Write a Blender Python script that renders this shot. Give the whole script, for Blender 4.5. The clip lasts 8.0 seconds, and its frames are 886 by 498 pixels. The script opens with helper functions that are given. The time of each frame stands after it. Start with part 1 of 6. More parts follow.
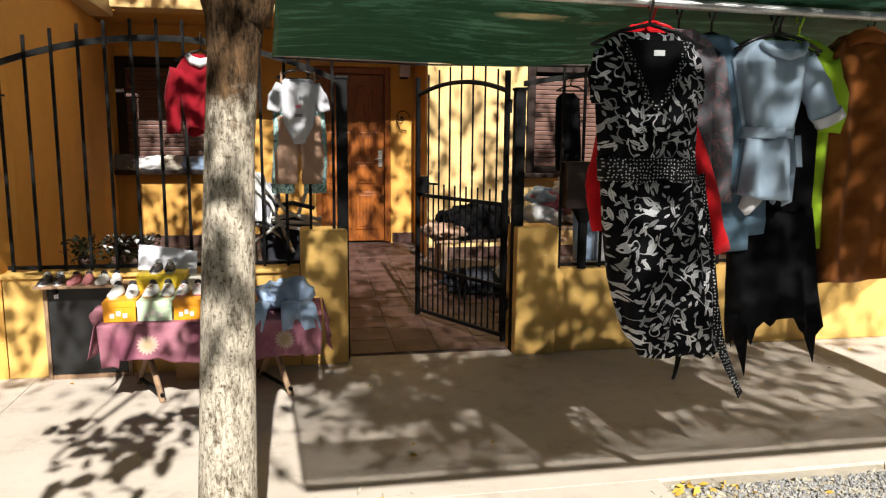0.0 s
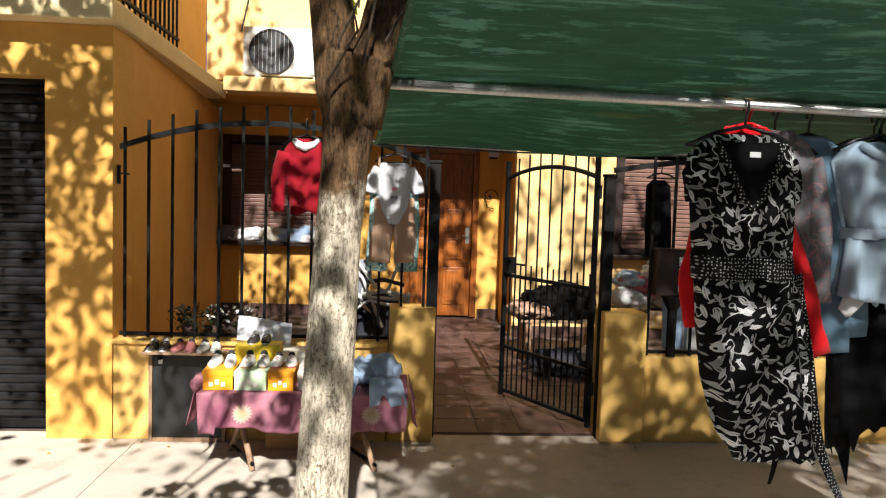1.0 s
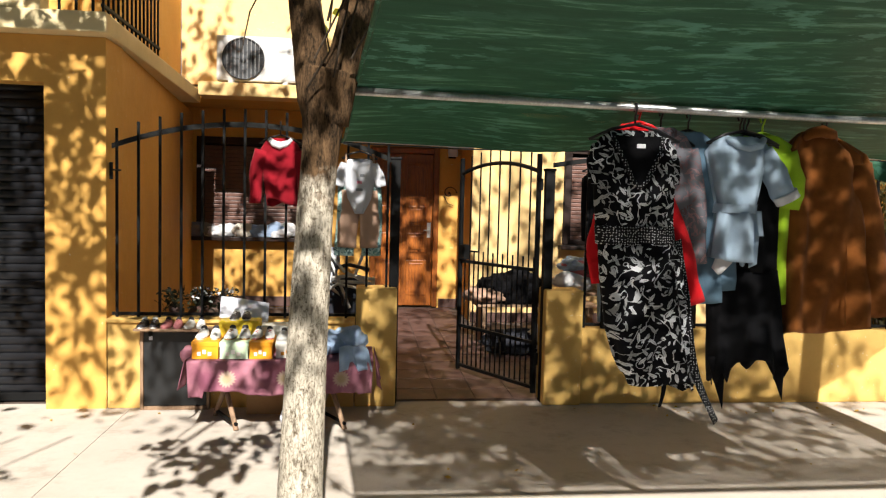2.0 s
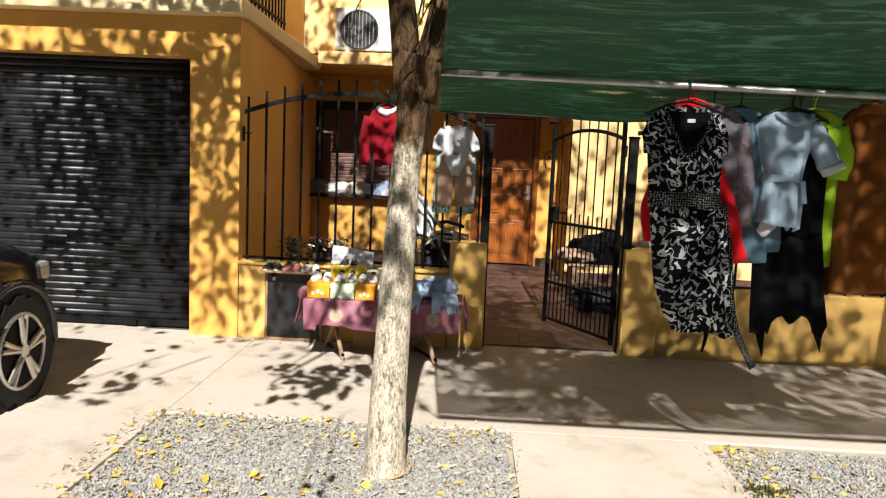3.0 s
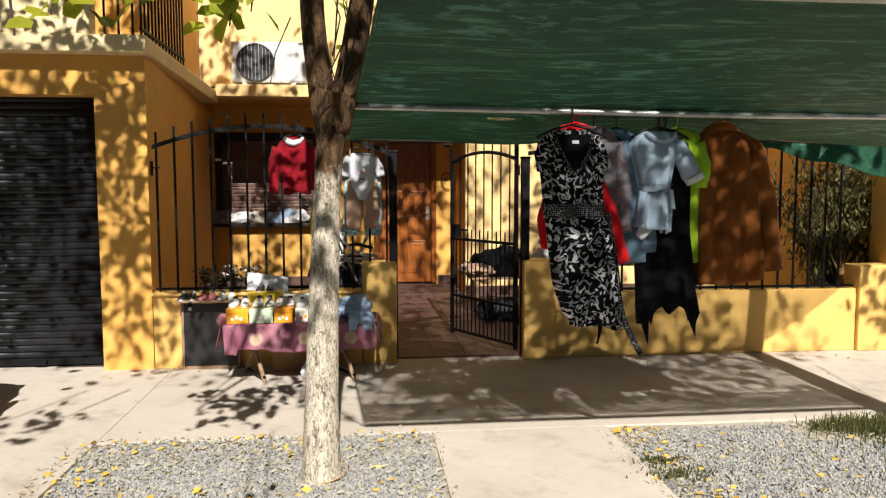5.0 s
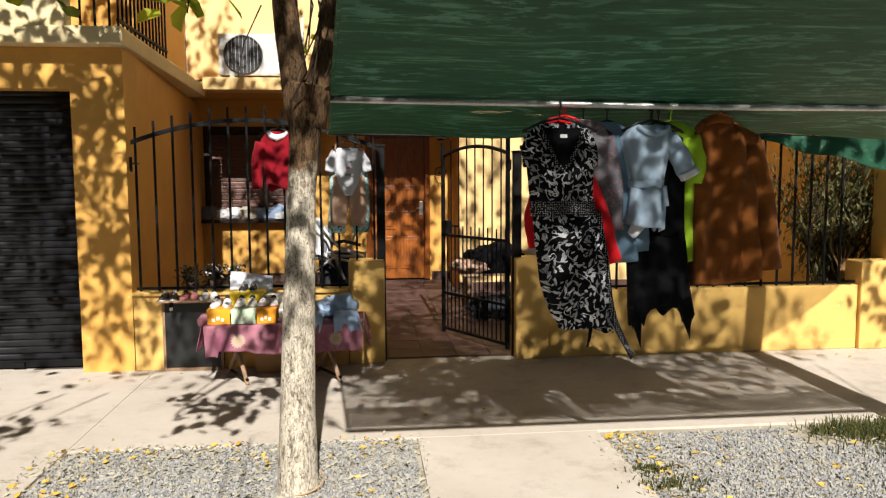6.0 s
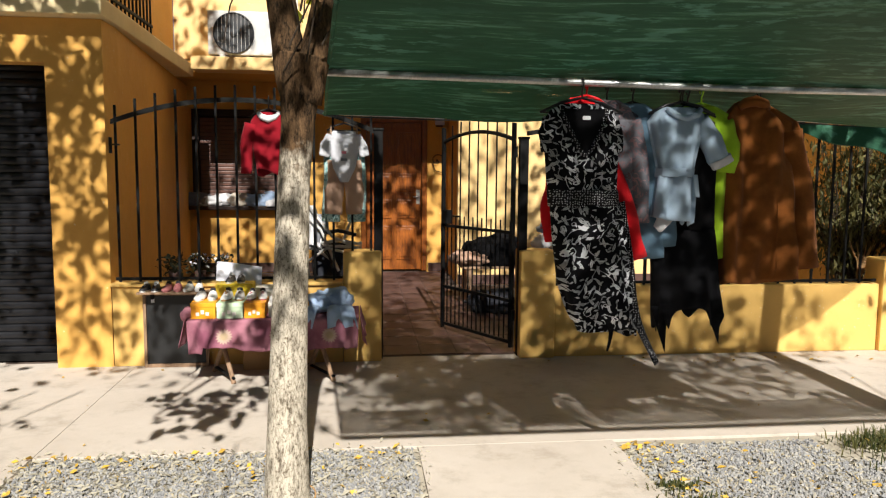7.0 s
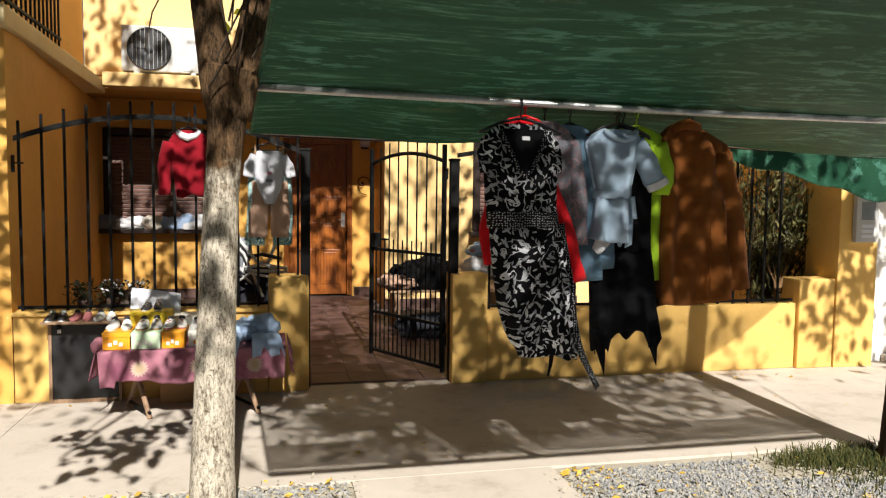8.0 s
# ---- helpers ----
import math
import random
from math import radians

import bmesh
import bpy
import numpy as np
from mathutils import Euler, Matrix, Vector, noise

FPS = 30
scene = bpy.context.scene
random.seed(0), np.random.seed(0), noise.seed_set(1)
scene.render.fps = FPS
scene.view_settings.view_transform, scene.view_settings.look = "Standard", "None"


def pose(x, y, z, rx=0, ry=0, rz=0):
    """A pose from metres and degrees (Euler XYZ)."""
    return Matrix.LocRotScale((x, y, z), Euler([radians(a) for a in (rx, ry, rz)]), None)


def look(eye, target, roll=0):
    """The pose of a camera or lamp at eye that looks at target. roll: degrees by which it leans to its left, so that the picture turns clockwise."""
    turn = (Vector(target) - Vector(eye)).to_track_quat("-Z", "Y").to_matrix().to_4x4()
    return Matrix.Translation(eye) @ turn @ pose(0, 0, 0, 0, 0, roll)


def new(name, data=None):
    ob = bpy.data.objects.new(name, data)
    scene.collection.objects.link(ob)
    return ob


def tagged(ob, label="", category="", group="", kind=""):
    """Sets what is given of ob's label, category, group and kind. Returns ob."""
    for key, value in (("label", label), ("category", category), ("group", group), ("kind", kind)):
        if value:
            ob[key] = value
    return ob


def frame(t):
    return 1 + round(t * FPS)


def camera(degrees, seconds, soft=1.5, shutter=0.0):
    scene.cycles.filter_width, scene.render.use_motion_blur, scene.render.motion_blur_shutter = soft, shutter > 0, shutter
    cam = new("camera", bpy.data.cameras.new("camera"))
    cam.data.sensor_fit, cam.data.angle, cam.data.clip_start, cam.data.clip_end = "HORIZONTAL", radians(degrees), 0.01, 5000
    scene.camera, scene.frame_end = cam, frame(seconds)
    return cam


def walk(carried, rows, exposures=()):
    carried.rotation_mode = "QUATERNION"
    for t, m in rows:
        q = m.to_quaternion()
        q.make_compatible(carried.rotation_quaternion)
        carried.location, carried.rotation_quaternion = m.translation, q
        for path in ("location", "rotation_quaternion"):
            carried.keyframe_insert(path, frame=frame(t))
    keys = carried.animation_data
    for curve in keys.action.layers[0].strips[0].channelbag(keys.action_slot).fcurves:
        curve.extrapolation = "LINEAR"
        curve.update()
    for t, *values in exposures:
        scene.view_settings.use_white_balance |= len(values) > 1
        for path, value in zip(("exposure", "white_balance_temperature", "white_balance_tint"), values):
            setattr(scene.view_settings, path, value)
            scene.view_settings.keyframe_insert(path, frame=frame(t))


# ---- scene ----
cam = camera(61.7, 8.0, soft=1.2)
PATH = [
    (0, (-0.249, -4.71, 1.512), (0.109, -2.767, 1.196), 0.5),
    (0.5, (-0.287, -4.693, 1.565), (-0.051, -2.726, 1.287), 0.9),
    (1, (-0.299, -4.777, 1.581), (-0.16, -2.786, 1.452), 1.8),
    (1.2, (-0.29, -4.815, 1.572), (-0.158, -2.821, 1.48), 1.5),
    (2.3, (-0.297, -5.646, 1.479), (-0.048, -3.666, 1.356), 1.4),
    (2.5, (-0.272, -5.744, 1.476), (-0.077, -3.757, 1.367), 1.2),
    (3, (-0.149, -6.005, 1.513), (-0.218, -4.019, 1.284), 2.5),
    (3.5, (-0.179, -6.251, 1.525), (-0.168, -4.262, 1.318), 0.8),
    (4, (-0.221, -6.401, 1.532), (-0.103, -4.418, 1.303), 0.3),
    (4.5, (-0.294, -6.397, 1.516), (-0.089, -4.416, 1.34), 0.1),
    (4.7, (-0.287, -6.395, 1.514), (-0.079, -4.413, 1.353), 0.0),
    (5.8, (-0.18, -6.238, 1.505), (0.026, -4.256, 1.332), -0.4),
    (6, (-0.153, -6.196, 1.53), (0.054, -4.214, 1.35), -0.3),
    (6.5, (-0.132, -6.004, 1.537), (0.052, -4.023, 1.33), 0.8),
    (7, (-0.188, -5.811, 1.508), (0.041, -3.835, 1.301), 0.5),
    (7.5, (-0.249, -5.723, 1.496), (0.089, -3.758, 1.334), 0.5),
    (8, (-0.245, -5.668, 1.495), (0.195, -3.722, 1.353), 0.7),
]
walk(cam, [(t, look(eye, target, roll)) for t, eye, target, roll in PATH], [(0, 1.06), (1.0, 1.22), (3, 1.0), (4.5, 0.83), (6.5, 0.8), (8, 0.86)])

# ---- world, sun, exposure ----
scene.view_settings.exposure = 0.95
SUN_EL = 40.0
world = bpy.data.worlds.new("sky")
scene.world = world
world.use_nodes = True
wn = world.node_tree.nodes
sky = wn.new("ShaderNodeTexSky")
sky.sky_type = "NISHITA"
sky.sun_disc = False
sky.sun_elevation = radians(SUN_EL)
sky.sun_rotation = radians(178)
sky.air_density = 0.4
sky.dust_density = 0.3
wn["Background"].inputs[1].default_value = 0.029
world.node_tree.links.new(sky.outputs[0], wn["Background"].inputs[0])
sun = new("sun", bpy.data.lights.new("sun", "SUN"))
sun.data.energy = 5.0
sun.data.angle = radians(0.55)
sun.data.color = (1.0, 0.955, 0.895)
sun.matrix_world = look((0.5, -20 * math.cos(radians(SUN_EL)), 20 * math.sin(radians(SUN_EL))), (0, 0, 0))


# ---- materials ----
class Nodes:
    """Short hand for node materials."""

    def __init__(self, name):
        self.m = bpy.data.materials.new(name)
        self.m.use_nodes = True
        self.t = self.m.node_tree
        self.b = self.t.nodes["Principled BSDF"]
        self.out = self.t.nodes["Material Output"]
        self.co = self.t.nodes.new("ShaderNodeTexCoord").outputs["Object"]

    def n(self, kind, **k):
        nd = self.t.nodes.new("ShaderNode" + kind)
        for key, v in k.items():
            nd.inputs[key.replace("_", " ")].default_value = v
        return nd

    def link(self, a, b):
        self.t.links.new(a, b)

    def noise(self, scale, detail=4.0, rough=0.6, vec=None):
        nd = self.n("TexNoise", Scale=scale, Detail=detail, Roughness=rough)
        self.link(vec or self.co, nd.inputs["Vector"])
        return nd.outputs[0]

    def ramp(self, src, stops):
        r = self.t.nodes.new("ShaderNodeValToRGB")
        while len(r.color_ramp.elements) < len(stops):
            r.color_ramp.elements.new(0.5)
        for e, (p, c) in zip(r.color_ramp.elements, stops):
            e.position = p
            e.color = (c, c, c, 1) if isinstance(c, (int, float)) else (*c, 1)
        self.link(src, r.inputs[0])
        return r.outputs[0]

    def math(self, op, a, b=0.0, c=None):
        nd = self.t.nodes.new("ShaderNodeMath")
        nd.operation = op
        for i, v in enumerate((a, b, c)):
            if v is None:
                continue
            if isinstance(v, (int, float)):
                nd.inputs[i].default_value = v
            else:
                self.link(v, nd.inputs[i])
        return nd.outputs[0]

    def mix(self, f, a, b, kind="MIX"):
        nd = self.t.nodes.new("ShaderNodeMix")
        nd.data_type = "RGBA"
        nd.blend_type = kind
        for i, v in ((0, f), (6, a), (7, b)):
            if isinstance(v, (int, float)):
                nd.inputs[i].default_value = v if i == 0 else (v, v, v, 1)
            elif isinstance(v, tuple):
                nd.inputs[i].default_value = (*v, 1)
            else:
                self.link(v, nd.inputs[i])
        return nd.outputs[2]

    def set(self, **k):
        for key, v in k.items():
            sock = self.b.inputs[key.replace("_", " ")]
            if hasattr(v, "links"):
                self.link(v, sock)
            else:
                sock.default_value = (*v, 1) if isinstance(v, tuple) and len(v) == 3 else v
        return self

    def bump(self, h, strength=0.3, dist=0.01):
        nd = self.n("Bump", Strength=strength, Distance=dist)
        self.link(h, nd.inputs["Height"])
        self.link(nd.outputs[0], self.b.inputs["Normal"])
        return self


def plain(name, col, rough=0.6, metal=0.0, var=0.25, scale=9.0, bump=0.15, fine=120.0, spec=0.4):
    """A surface of one colour with stains at a large scale and grain at a small one."""
    k = Nodes(name)
    big = k.noise(scale, 5.0)
    small = k.noise(fine, 3.0)
    lo = tuple(c * (1 - var) for c in col)
    hi = tuple(min(1, c * (1 + var * 0.5)) for c in col)
    c1 = k.ramp(big, [(0.3, lo), (0.7, hi)])
    c2 = k.mix(0.35, c1, k.ramp(small, [(0.3, lo), (0.7, hi)]))
    k.set(Base_Color=c2, Roughness=rough, Metallic=metal, Specular_IOR_Level=spec)
    if bump:
        k.bump(k.mix(0.5, big, small), bump, 0.004)
    return k.m


def painted_plaster(name, col, stain=(0.35, 0.22, 0.07)):
    """Brushed wall paint over rough plaster, with scuffs and damp stains."""
    k = Nodes(name)
    big = k.noise(1.7, 6.0, 0.65)
    mid = k.noise(14.0, 5.0, 0.7)
    grain = k.noise(160.0, 2.0)
    base = k.ramp(big, [(0.25, tuple(c * 0.86 for c in col)), (0.75, tuple(min(1, c * 1.08) for c in col))])
    base = k.mix(k.ramp(mid, [(0.55, 0.0), (0.85, 0.28)]), base, stain)
    spots = k.ramp(k.noise(37.0, 2.0), [(0.69, 0.0), (0.73, 0.55)])
    base = k.mix(spots, base, (0.75, 0.66, 0.45))
    k.set(Base_Color=base, Roughness=k.ramp(mid, [(0.3, 0.62), (0.8, 0.85)]), Specular_IOR_Level=0.25)
    k.bump(k.mix(0.35, mid, grain), 0.35, 0.006)
    return k.m


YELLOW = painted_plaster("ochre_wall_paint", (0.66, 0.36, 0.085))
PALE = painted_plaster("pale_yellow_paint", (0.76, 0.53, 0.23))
LOWWALL = painted_plaster("low_wall_paint", (0.70, 0.44, 0.13))
CREAM = painted_plaster("cream_slab_paint", (0.74, 0.60, 0.34), (0.4, 0.34, 0.2))
WHITEWALL = painted_plaster("white_house_paint", (0.82, 0.81, 0.78), (0.5, 0.48, 0.42))
IRON = plain("black_ironwork", (0.007, 0.007, 0.007), 0.6, 0.0, 0.4, 20, 0.1, spec=0.12)
IRON_SHINY = plain("worn_ironwork", (0.014, 0.014, 0.013), 0.35, 0.3, 0.5, 25, 0.1)
GALV = plain("galvanised_pipe", (0.62, 0.62, 0.6), 0.38, 0.75, 0.3, 30, 0.1)
PLASTIC_BLACK = plain("black_plastic", (0.012, 0.012, 0.013), 0.4, 0, 0.2, 30, 0)
PLASTIC_RED = plain("red_plastic", (0.7, 0.015, 0.02), 0.35, 0, 0.15, 30, 0)
PLASTIC_LIME = plain("lime_plastic", (0.35, 0.62, 0.03), 0.35, 0, 0.15, 30, 0)
TERRACOTTA = plain("worn_red_tile", (0.092, 0.048, 0.038), 0.55, 0, 0.55, 5, 0.25)
GROUT = plain("grout", (0.10, 0.07, 0.055), 0.9)
CAR_PAINT = plain("black_car_paint", (0.012, 0.013, 0.015), 0.12, 0.3, 0.1, 3, 0, spec=0.8)
RUBBER = plain("tyre_rubber", (0.014, 0.014, 0.014), 0.85, 0, 0.3, 30, 0.3)
ALLOY = plain("alloy_rim", (0.55, 0.53, 0.5), 0.28, 0.9, 0.15, 20, 0)
AC_WHITE = plain("weathered_white_enamel", (0.52, 0.52, 0.50), 0.45, 0, 0.2, 6, 0.05)
AC_DARK = plain("dark_fan_blades", (0.035, 0.037, 0.04), 0.6)
SHUTTER = plain("dark_steel_shutter", (0.012, 0.0125, 0.015), 0.38, 0.1, 0.4, 3, 0.15)
SLATS = plain("pink_brown_roller_slats", (0.15, 0.078, 0.06), 0.34, 0, 0.35, 5, 0.15, spec=0.6)
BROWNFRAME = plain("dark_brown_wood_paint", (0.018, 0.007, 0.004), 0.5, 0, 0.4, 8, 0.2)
CARD = plain("corrugated_cardboard", (0.42, 0.25, 0.11), 0.85, 0, 0.15, 8, 0.1)
PAPER = plain("grey_white_paper", (0.70, 0.71, 0.76), 0.8, 0, 0.06, 4, 0.05)
STRAW = plain("pale_straw_litter", (0.36, 0.33, 0.25), 0.85, 0, 0.4, 6, 0.1)
LEAF_Y = plain("fallen_yellow_leaf", (0.58, 0.36, 0.05), 0.7, 0, 0.5, 6, 0.1)


def wood(name, dark, light, scale=5.0, rough=0.4, axis=(1.0, 1.0, 0.12)):
    k = Nodes(name)
    mp = k.n("Mapping")
    mp.inputs["Scale"].default_value = axis
    k.link(k.co, mp.inputs["Vector"])
    w = k.noise(scale * 7, 6.0, 0.65, mp.outputs[0])
    g = k.noise(scale * 40, 3.0, 0.6, mp.outputs[0])
    c = k.mix(0.4, k.ramp(w, [(0.3, dark), (0.7, light)]), k.ramp(g, [(0.35, dark), (0.65, light)]))
    k.set(Base_Color=c, Roughness=rough)
    k.bump(g, 0.2, 0.003)
    return k.m


DOORWOOD = wood("varnished_orange_wood", (0.075, 0.016, 0.003), (0.43, 0.125, 0.011))
TABLEWOOD = wood("old_trestle_wood", (0.16, 0.09, 0.05), (0.34, 0.22, 0.13), 6, 0.7)


def cloth(name, col, var=0.18, weave=900.0, rough=0.9, sheen=0.3):
    k = Nodes(name)
    big = k.noise(7.0, 4.0)
    wv = k.noise(weave, 2.0)
    lo = tuple(c * (1 - var) for c in col)
    hi = tuple(min(1, c * (1 + var)) for c in col)
    c = k.mix(0.3, k.ramp(big, [(0.3, lo), (0.7, hi)]), k.ramp(wv, [(0.3, lo), (0.7, hi)]))
    k.set(Base_Color=c, Roughness=rough, Specular_IOR_Level=0.15, Sheen_Weight=sheen * 0.3)
    k.bump(k.mix(0.5, k.noise(22.0, 4.0), wv), 0.35, 0.006)
    tr = k.t.nodes.new("ShaderNodeBsdfTranslucent")
    k.link(c, tr.inputs[0])
    mx = k.t.nodes.new("ShaderNodeMixShader")
    mx.inputs[0].default_value = 0.12
    k.link(k.b.outputs[0], mx.inputs[1])
    k.link(tr.outputs[0], mx.inputs[2])
    k.link(mx.outputs[0], k.out.inputs[0])
    return k.m


C_RED = cloth("bright_red_knit", (0.72, 0.012, 0.018))
C_DARKRED = cloth("crimson_fleece", (0.24, 0.006, 0.014))
C_WHITE = cloth("white_cotton", (0.74, 0.74, 0.75), 0.08)
C_DENIM = cloth("pale_blue_denim", (0.42, 0.54, 0.66), 0.2)
C_STEEL = cloth("steel_blue_knit", (0.13, 0.22, 0.30))
C_JEANS = cloth("washed_blue_jeans", (0.36, 0.48, 0.66), 0.25)
C_BLACK = cloth("black_jersey", (0.005, 0.005, 0.006), 0.3, sheen=0.0)
C_LIME = cloth("lime_green_cotton", (0.45, 0.72, 0.035))
C_SUEDE = cloth("rust_brown_suede", (0.25, 0.082, 0.016), 0.45, 400.0)
C_TAN = cloth("tan_jersey", (0.42, 0.27, 0.19), 0.12)
C_ROYAL = cloth("royal_blue_cotton", (0.02, 0.06, 0.42))
C_GREY = cloth("grey_knit", (0.22, 0.23, 0.25))
C_PINK = cloth("pink_cotton", (0.62, 0.20, 0.26))
C_DARK = cloth("charcoal_cotton", (0.03, 0.032, 0.04))
C_SOFTWHITE = cloth("washed_white_jersey", (0.52, 0.53, 0.56), 0.1)
C_CREAMC = cloth("cream_cotton", (0.66, 0.6, 0.5), 0.1)
C_YEL = cloth("yellow_cotton", (0.75, 0.62, 0.04))
SHOE_WHITE = plain("white_canvas", (0.72, 0.71, 0.68), 0.7, 0, 0.15, 20, 0.1)
SHOE_DARK = plain("dark_shoe_leather", (0.03, 0.028, 0.03), 0.5, 0, 0.3, 20, 0.1)
SHOE_PINK = plain("dusty_pink_canvas", (0.45, 0.16, 0.16), 0.7, 0, 0.2, 20, 0.1)


def leaf_cells(k, vec, scale, a, b, jitter=0.9):
    """Mask of randomly turned leaf shapes, one to a cell of the plane x-z."""
    v = k.t.nodes.new("ShaderNodeTexVoronoi")
    v.voronoi_dimensions = "2D"
    v.inputs["Scale"].default_value = scale
    v.inputs["Randomness"].default_value = jitter
    k.link(vec, v.inputs["Vector"])
    sc = k.t.nodes.new("ShaderNodeVectorMath")
    sc.operation = "SUBTRACT"
    k.link(vec, sc.inputs[0])
    k.link(v.outputs["Position"], sc.inputs[1])
    sp = k.t.nodes.new("ShaderNodeSeparateXYZ")
    k.link(sc.outputs[0], sp.inputs[0])
    rnd = k.t.nodes.new("ShaderNodeSeparateColor")
    k.link(v.outputs["Color"], rnd.inputs[0])
    ang = k.math("MULTIPLY", rnd.outputs[0], 6.283)
    c, s = k.math("COSINE", ang), k.math("SINE", ang)
    x = k.math("ADD", k.math("MULTIPLY", sp.outputs[0], c), k.math("MULTIPLY", sp.outputs[1], s))
    y = k.math("SUBTRACT", k.math("MULTIPLY", sp.outputs[1], c), k.math("MULTIPLY", sp.outputs[0], s))
    # two arcs that meet in a point: |y| < b (1 - (x/a)^2)
    arc = k.math("SUBTRACT", 1.0, k.math("POWER", k.math("ABSOLUTE", k.math("DIVIDE", x, a)), 2.0))
    d = k.math("SUBTRACT", k.math("MULTIPLY", arc, b), k.math("ABSOLUTE", y))
    vein = k.math("GREATER_THAN", k.math("ABSOLUTE", y), b * 0.07)
    return k.math("MULTIPLY", k.math("GREATER_THAN", d, 0.0), vein), rnd.outputs[1]


def floral(name, ground, petal, scale=1.0):
    """Printed jersey: leaves and scrolls on a dark ground."""
    k = Nodes(name)
    sp = k.t.nodes.new("ShaderNodeSeparateXYZ")
    k.link(k.co, sp.inputs[0])
    cb = k.t.nodes.new("ShaderNodeCombineXYZ")
    k.link(sp.outputs[0], cb.inputs[0])
    k.link(sp.outputs[2], cb.inputs[1])
    vec = cb.outputs[0]
    m1, r1 = leaf_cells(k, vec, 13.0 * scale, 0.034 / scale, 0.0092 / scale)
    off = k.n("Mapping")
    off.inputs["Location"].default_value = (0.31, 0.17, 0.0)
    k.link(vec, off.inputs["Vector"])
    m2, r2 = leaf_cells(k, off.outputs[0], 20.0 * scale, 0.018 / scale, 0.0055 / scale)
    nz = k.noise(9.0 * scale, 1.0, 0.4, vec)
    curl = k.math("LESS_THAN", k.math("ABSOLUTE", k.math("SUBTRACT", k.math("FRACT", k.math("MULTIPLY", nz, 5.0)), 0.5)), 0.05)
    patch = k.math("GREATER_THAN", k.noise(6.0 * scale, 2.0, 0.5, vec), 0.42)
    curl = k.math("MULTIPLY", curl, patch)
    mask = k.math("MAXIMUM", k.math("MAXIMUM", m1, m2), curl)
    tone = k.ramp(r1, [(0.0, tuple(c * 0.4 for c in petal)), (0.6, petal), (1.0, tuple(min(1, c * 1.35) for c in petal))])
    c = k.mix(mask, ground, tone)
    k.set(Base_Color=c, Roughness=0.85, Specular_IOR_Level=0.08)
    k.bump(k.noise(24.0, 3.0), 0.3, 0.006)
    return k.m


def dotted(name, ground, dot, scale=70.0, size=0.27, jitter=0.25):
    k = Nodes(name)
    sp = k.t.nodes.new("ShaderNodeSeparateXYZ")
    k.link(k.co, sp.inputs[0])
    cb = k.t.nodes.new("ShaderNodeCombineXYZ")
    k.link(sp.outputs[0], cb.inputs[0])
    k.link(sp.outputs[2], cb.inputs[1])
    v = k.t.nodes.new("ShaderNodeTexVoronoi")
    v.voronoi_dimensions = "2D"
    v.inputs["Scale"].default_value = scale
    v.inputs["Randomness"].default_value = jitter
    k.link(cb.outputs[0], v.inputs["Vector"])
    c = k.mix(k.math("LESS_THAN", v.outputs["Distance"], size), ground, dot)
    k.set(Base_Color=c, Roughness=0.8, Specular_IOR_Level=0.2)
    k.bump(k.noise(40.0, 3.0), 0.3, 0.005)
    return k.m


C_FLORAL = floral("black_white_floral_jersey", (0.005, 0.005, 0.006), (0.52, 0.53, 0.54), 1.4)
C_ROSE = floral("grey_rose_print", (0.17, 0.17, 0.19), (0.30, 0.19, 0.20), 1.6)
C_MINT = floral("mint_floral_print", (0.34, 0.48, 0.46), (0.14, 0.3, 0.3), 1.5)
C_DOTS = dotted("black_polka_jersey", (0.005, 0.005, 0.006), (0.5, 0.5, 0.5), 85.0, 0.21, 0.5)


def tablecloth_mat():
    """Faded plum cloth with pale sunflower rounds in a row and a pale hem."""
    k = Nodes("faded_plum_cloth")
    sp = k.t.nodes.new("ShaderNodeSeparateXYZ")
    k.link(k.co, sp.inputs[0])
    # one round motif every 0.36 m along the hanging front
    u = k.math("MULTIPLY", k.math("SUBTRACT", k.math("FRACT", k.math("ADD", k.math("DIVIDE", sp.outputs[0], 0.36), 0.35)), 0.5), 0.36)
    w = k.math("ADD", sp.outputs[2], 0.11)
    ang = k.math("ARCTAN2", w, u)
    ray = k.math("MULTIPLY", k.math("SINE", k.math("MULTIPLY", ang, 16.0)), 0.006)
    rad = k.math("SQRT", k.math("ADD", k.math("MULTIPLY", u, u), k.math("MULTIPLY", w, w)))
    nz = k.noise(30.0, 3.0)
    d = k.math("MULTIPLY", k.math("ADD", k.math("ADD", rad, ray), k.math("MULTIPLY", nz, 0.012)), 4.5)
    flower = k.ramp(d, [(0.22, 1.0), (0.27, 0.0)])
    heart = k.ramp(d, [(0.13, 1.0), (0.16, 0.0)])
    fade = k.ramp(k.noise(4.0, 4.0), [(0.32, (0.20, 0.065, 0.10)), (0.68, (0.42, 0.19, 0.23))])
    c = k.mix(k.math("MULTIPLY", flower, 0.75), fade, (0.50, 0.40, 0.30))
    c = k.mix(k.math("MULTIPLY", heart, 0.6), c, (0.36, 0.28, 0.13))
    k.set(Base_Color=c, Roughness=0.9, Specular_IOR_Level=0.15)
    k.bump(k.mix(0.5, k.noise(16.0, 4.0), k.noise(700.0, 2.0)), 0.35, 0.006)
    return k.m


C_TABLE = tablecloth_mat()


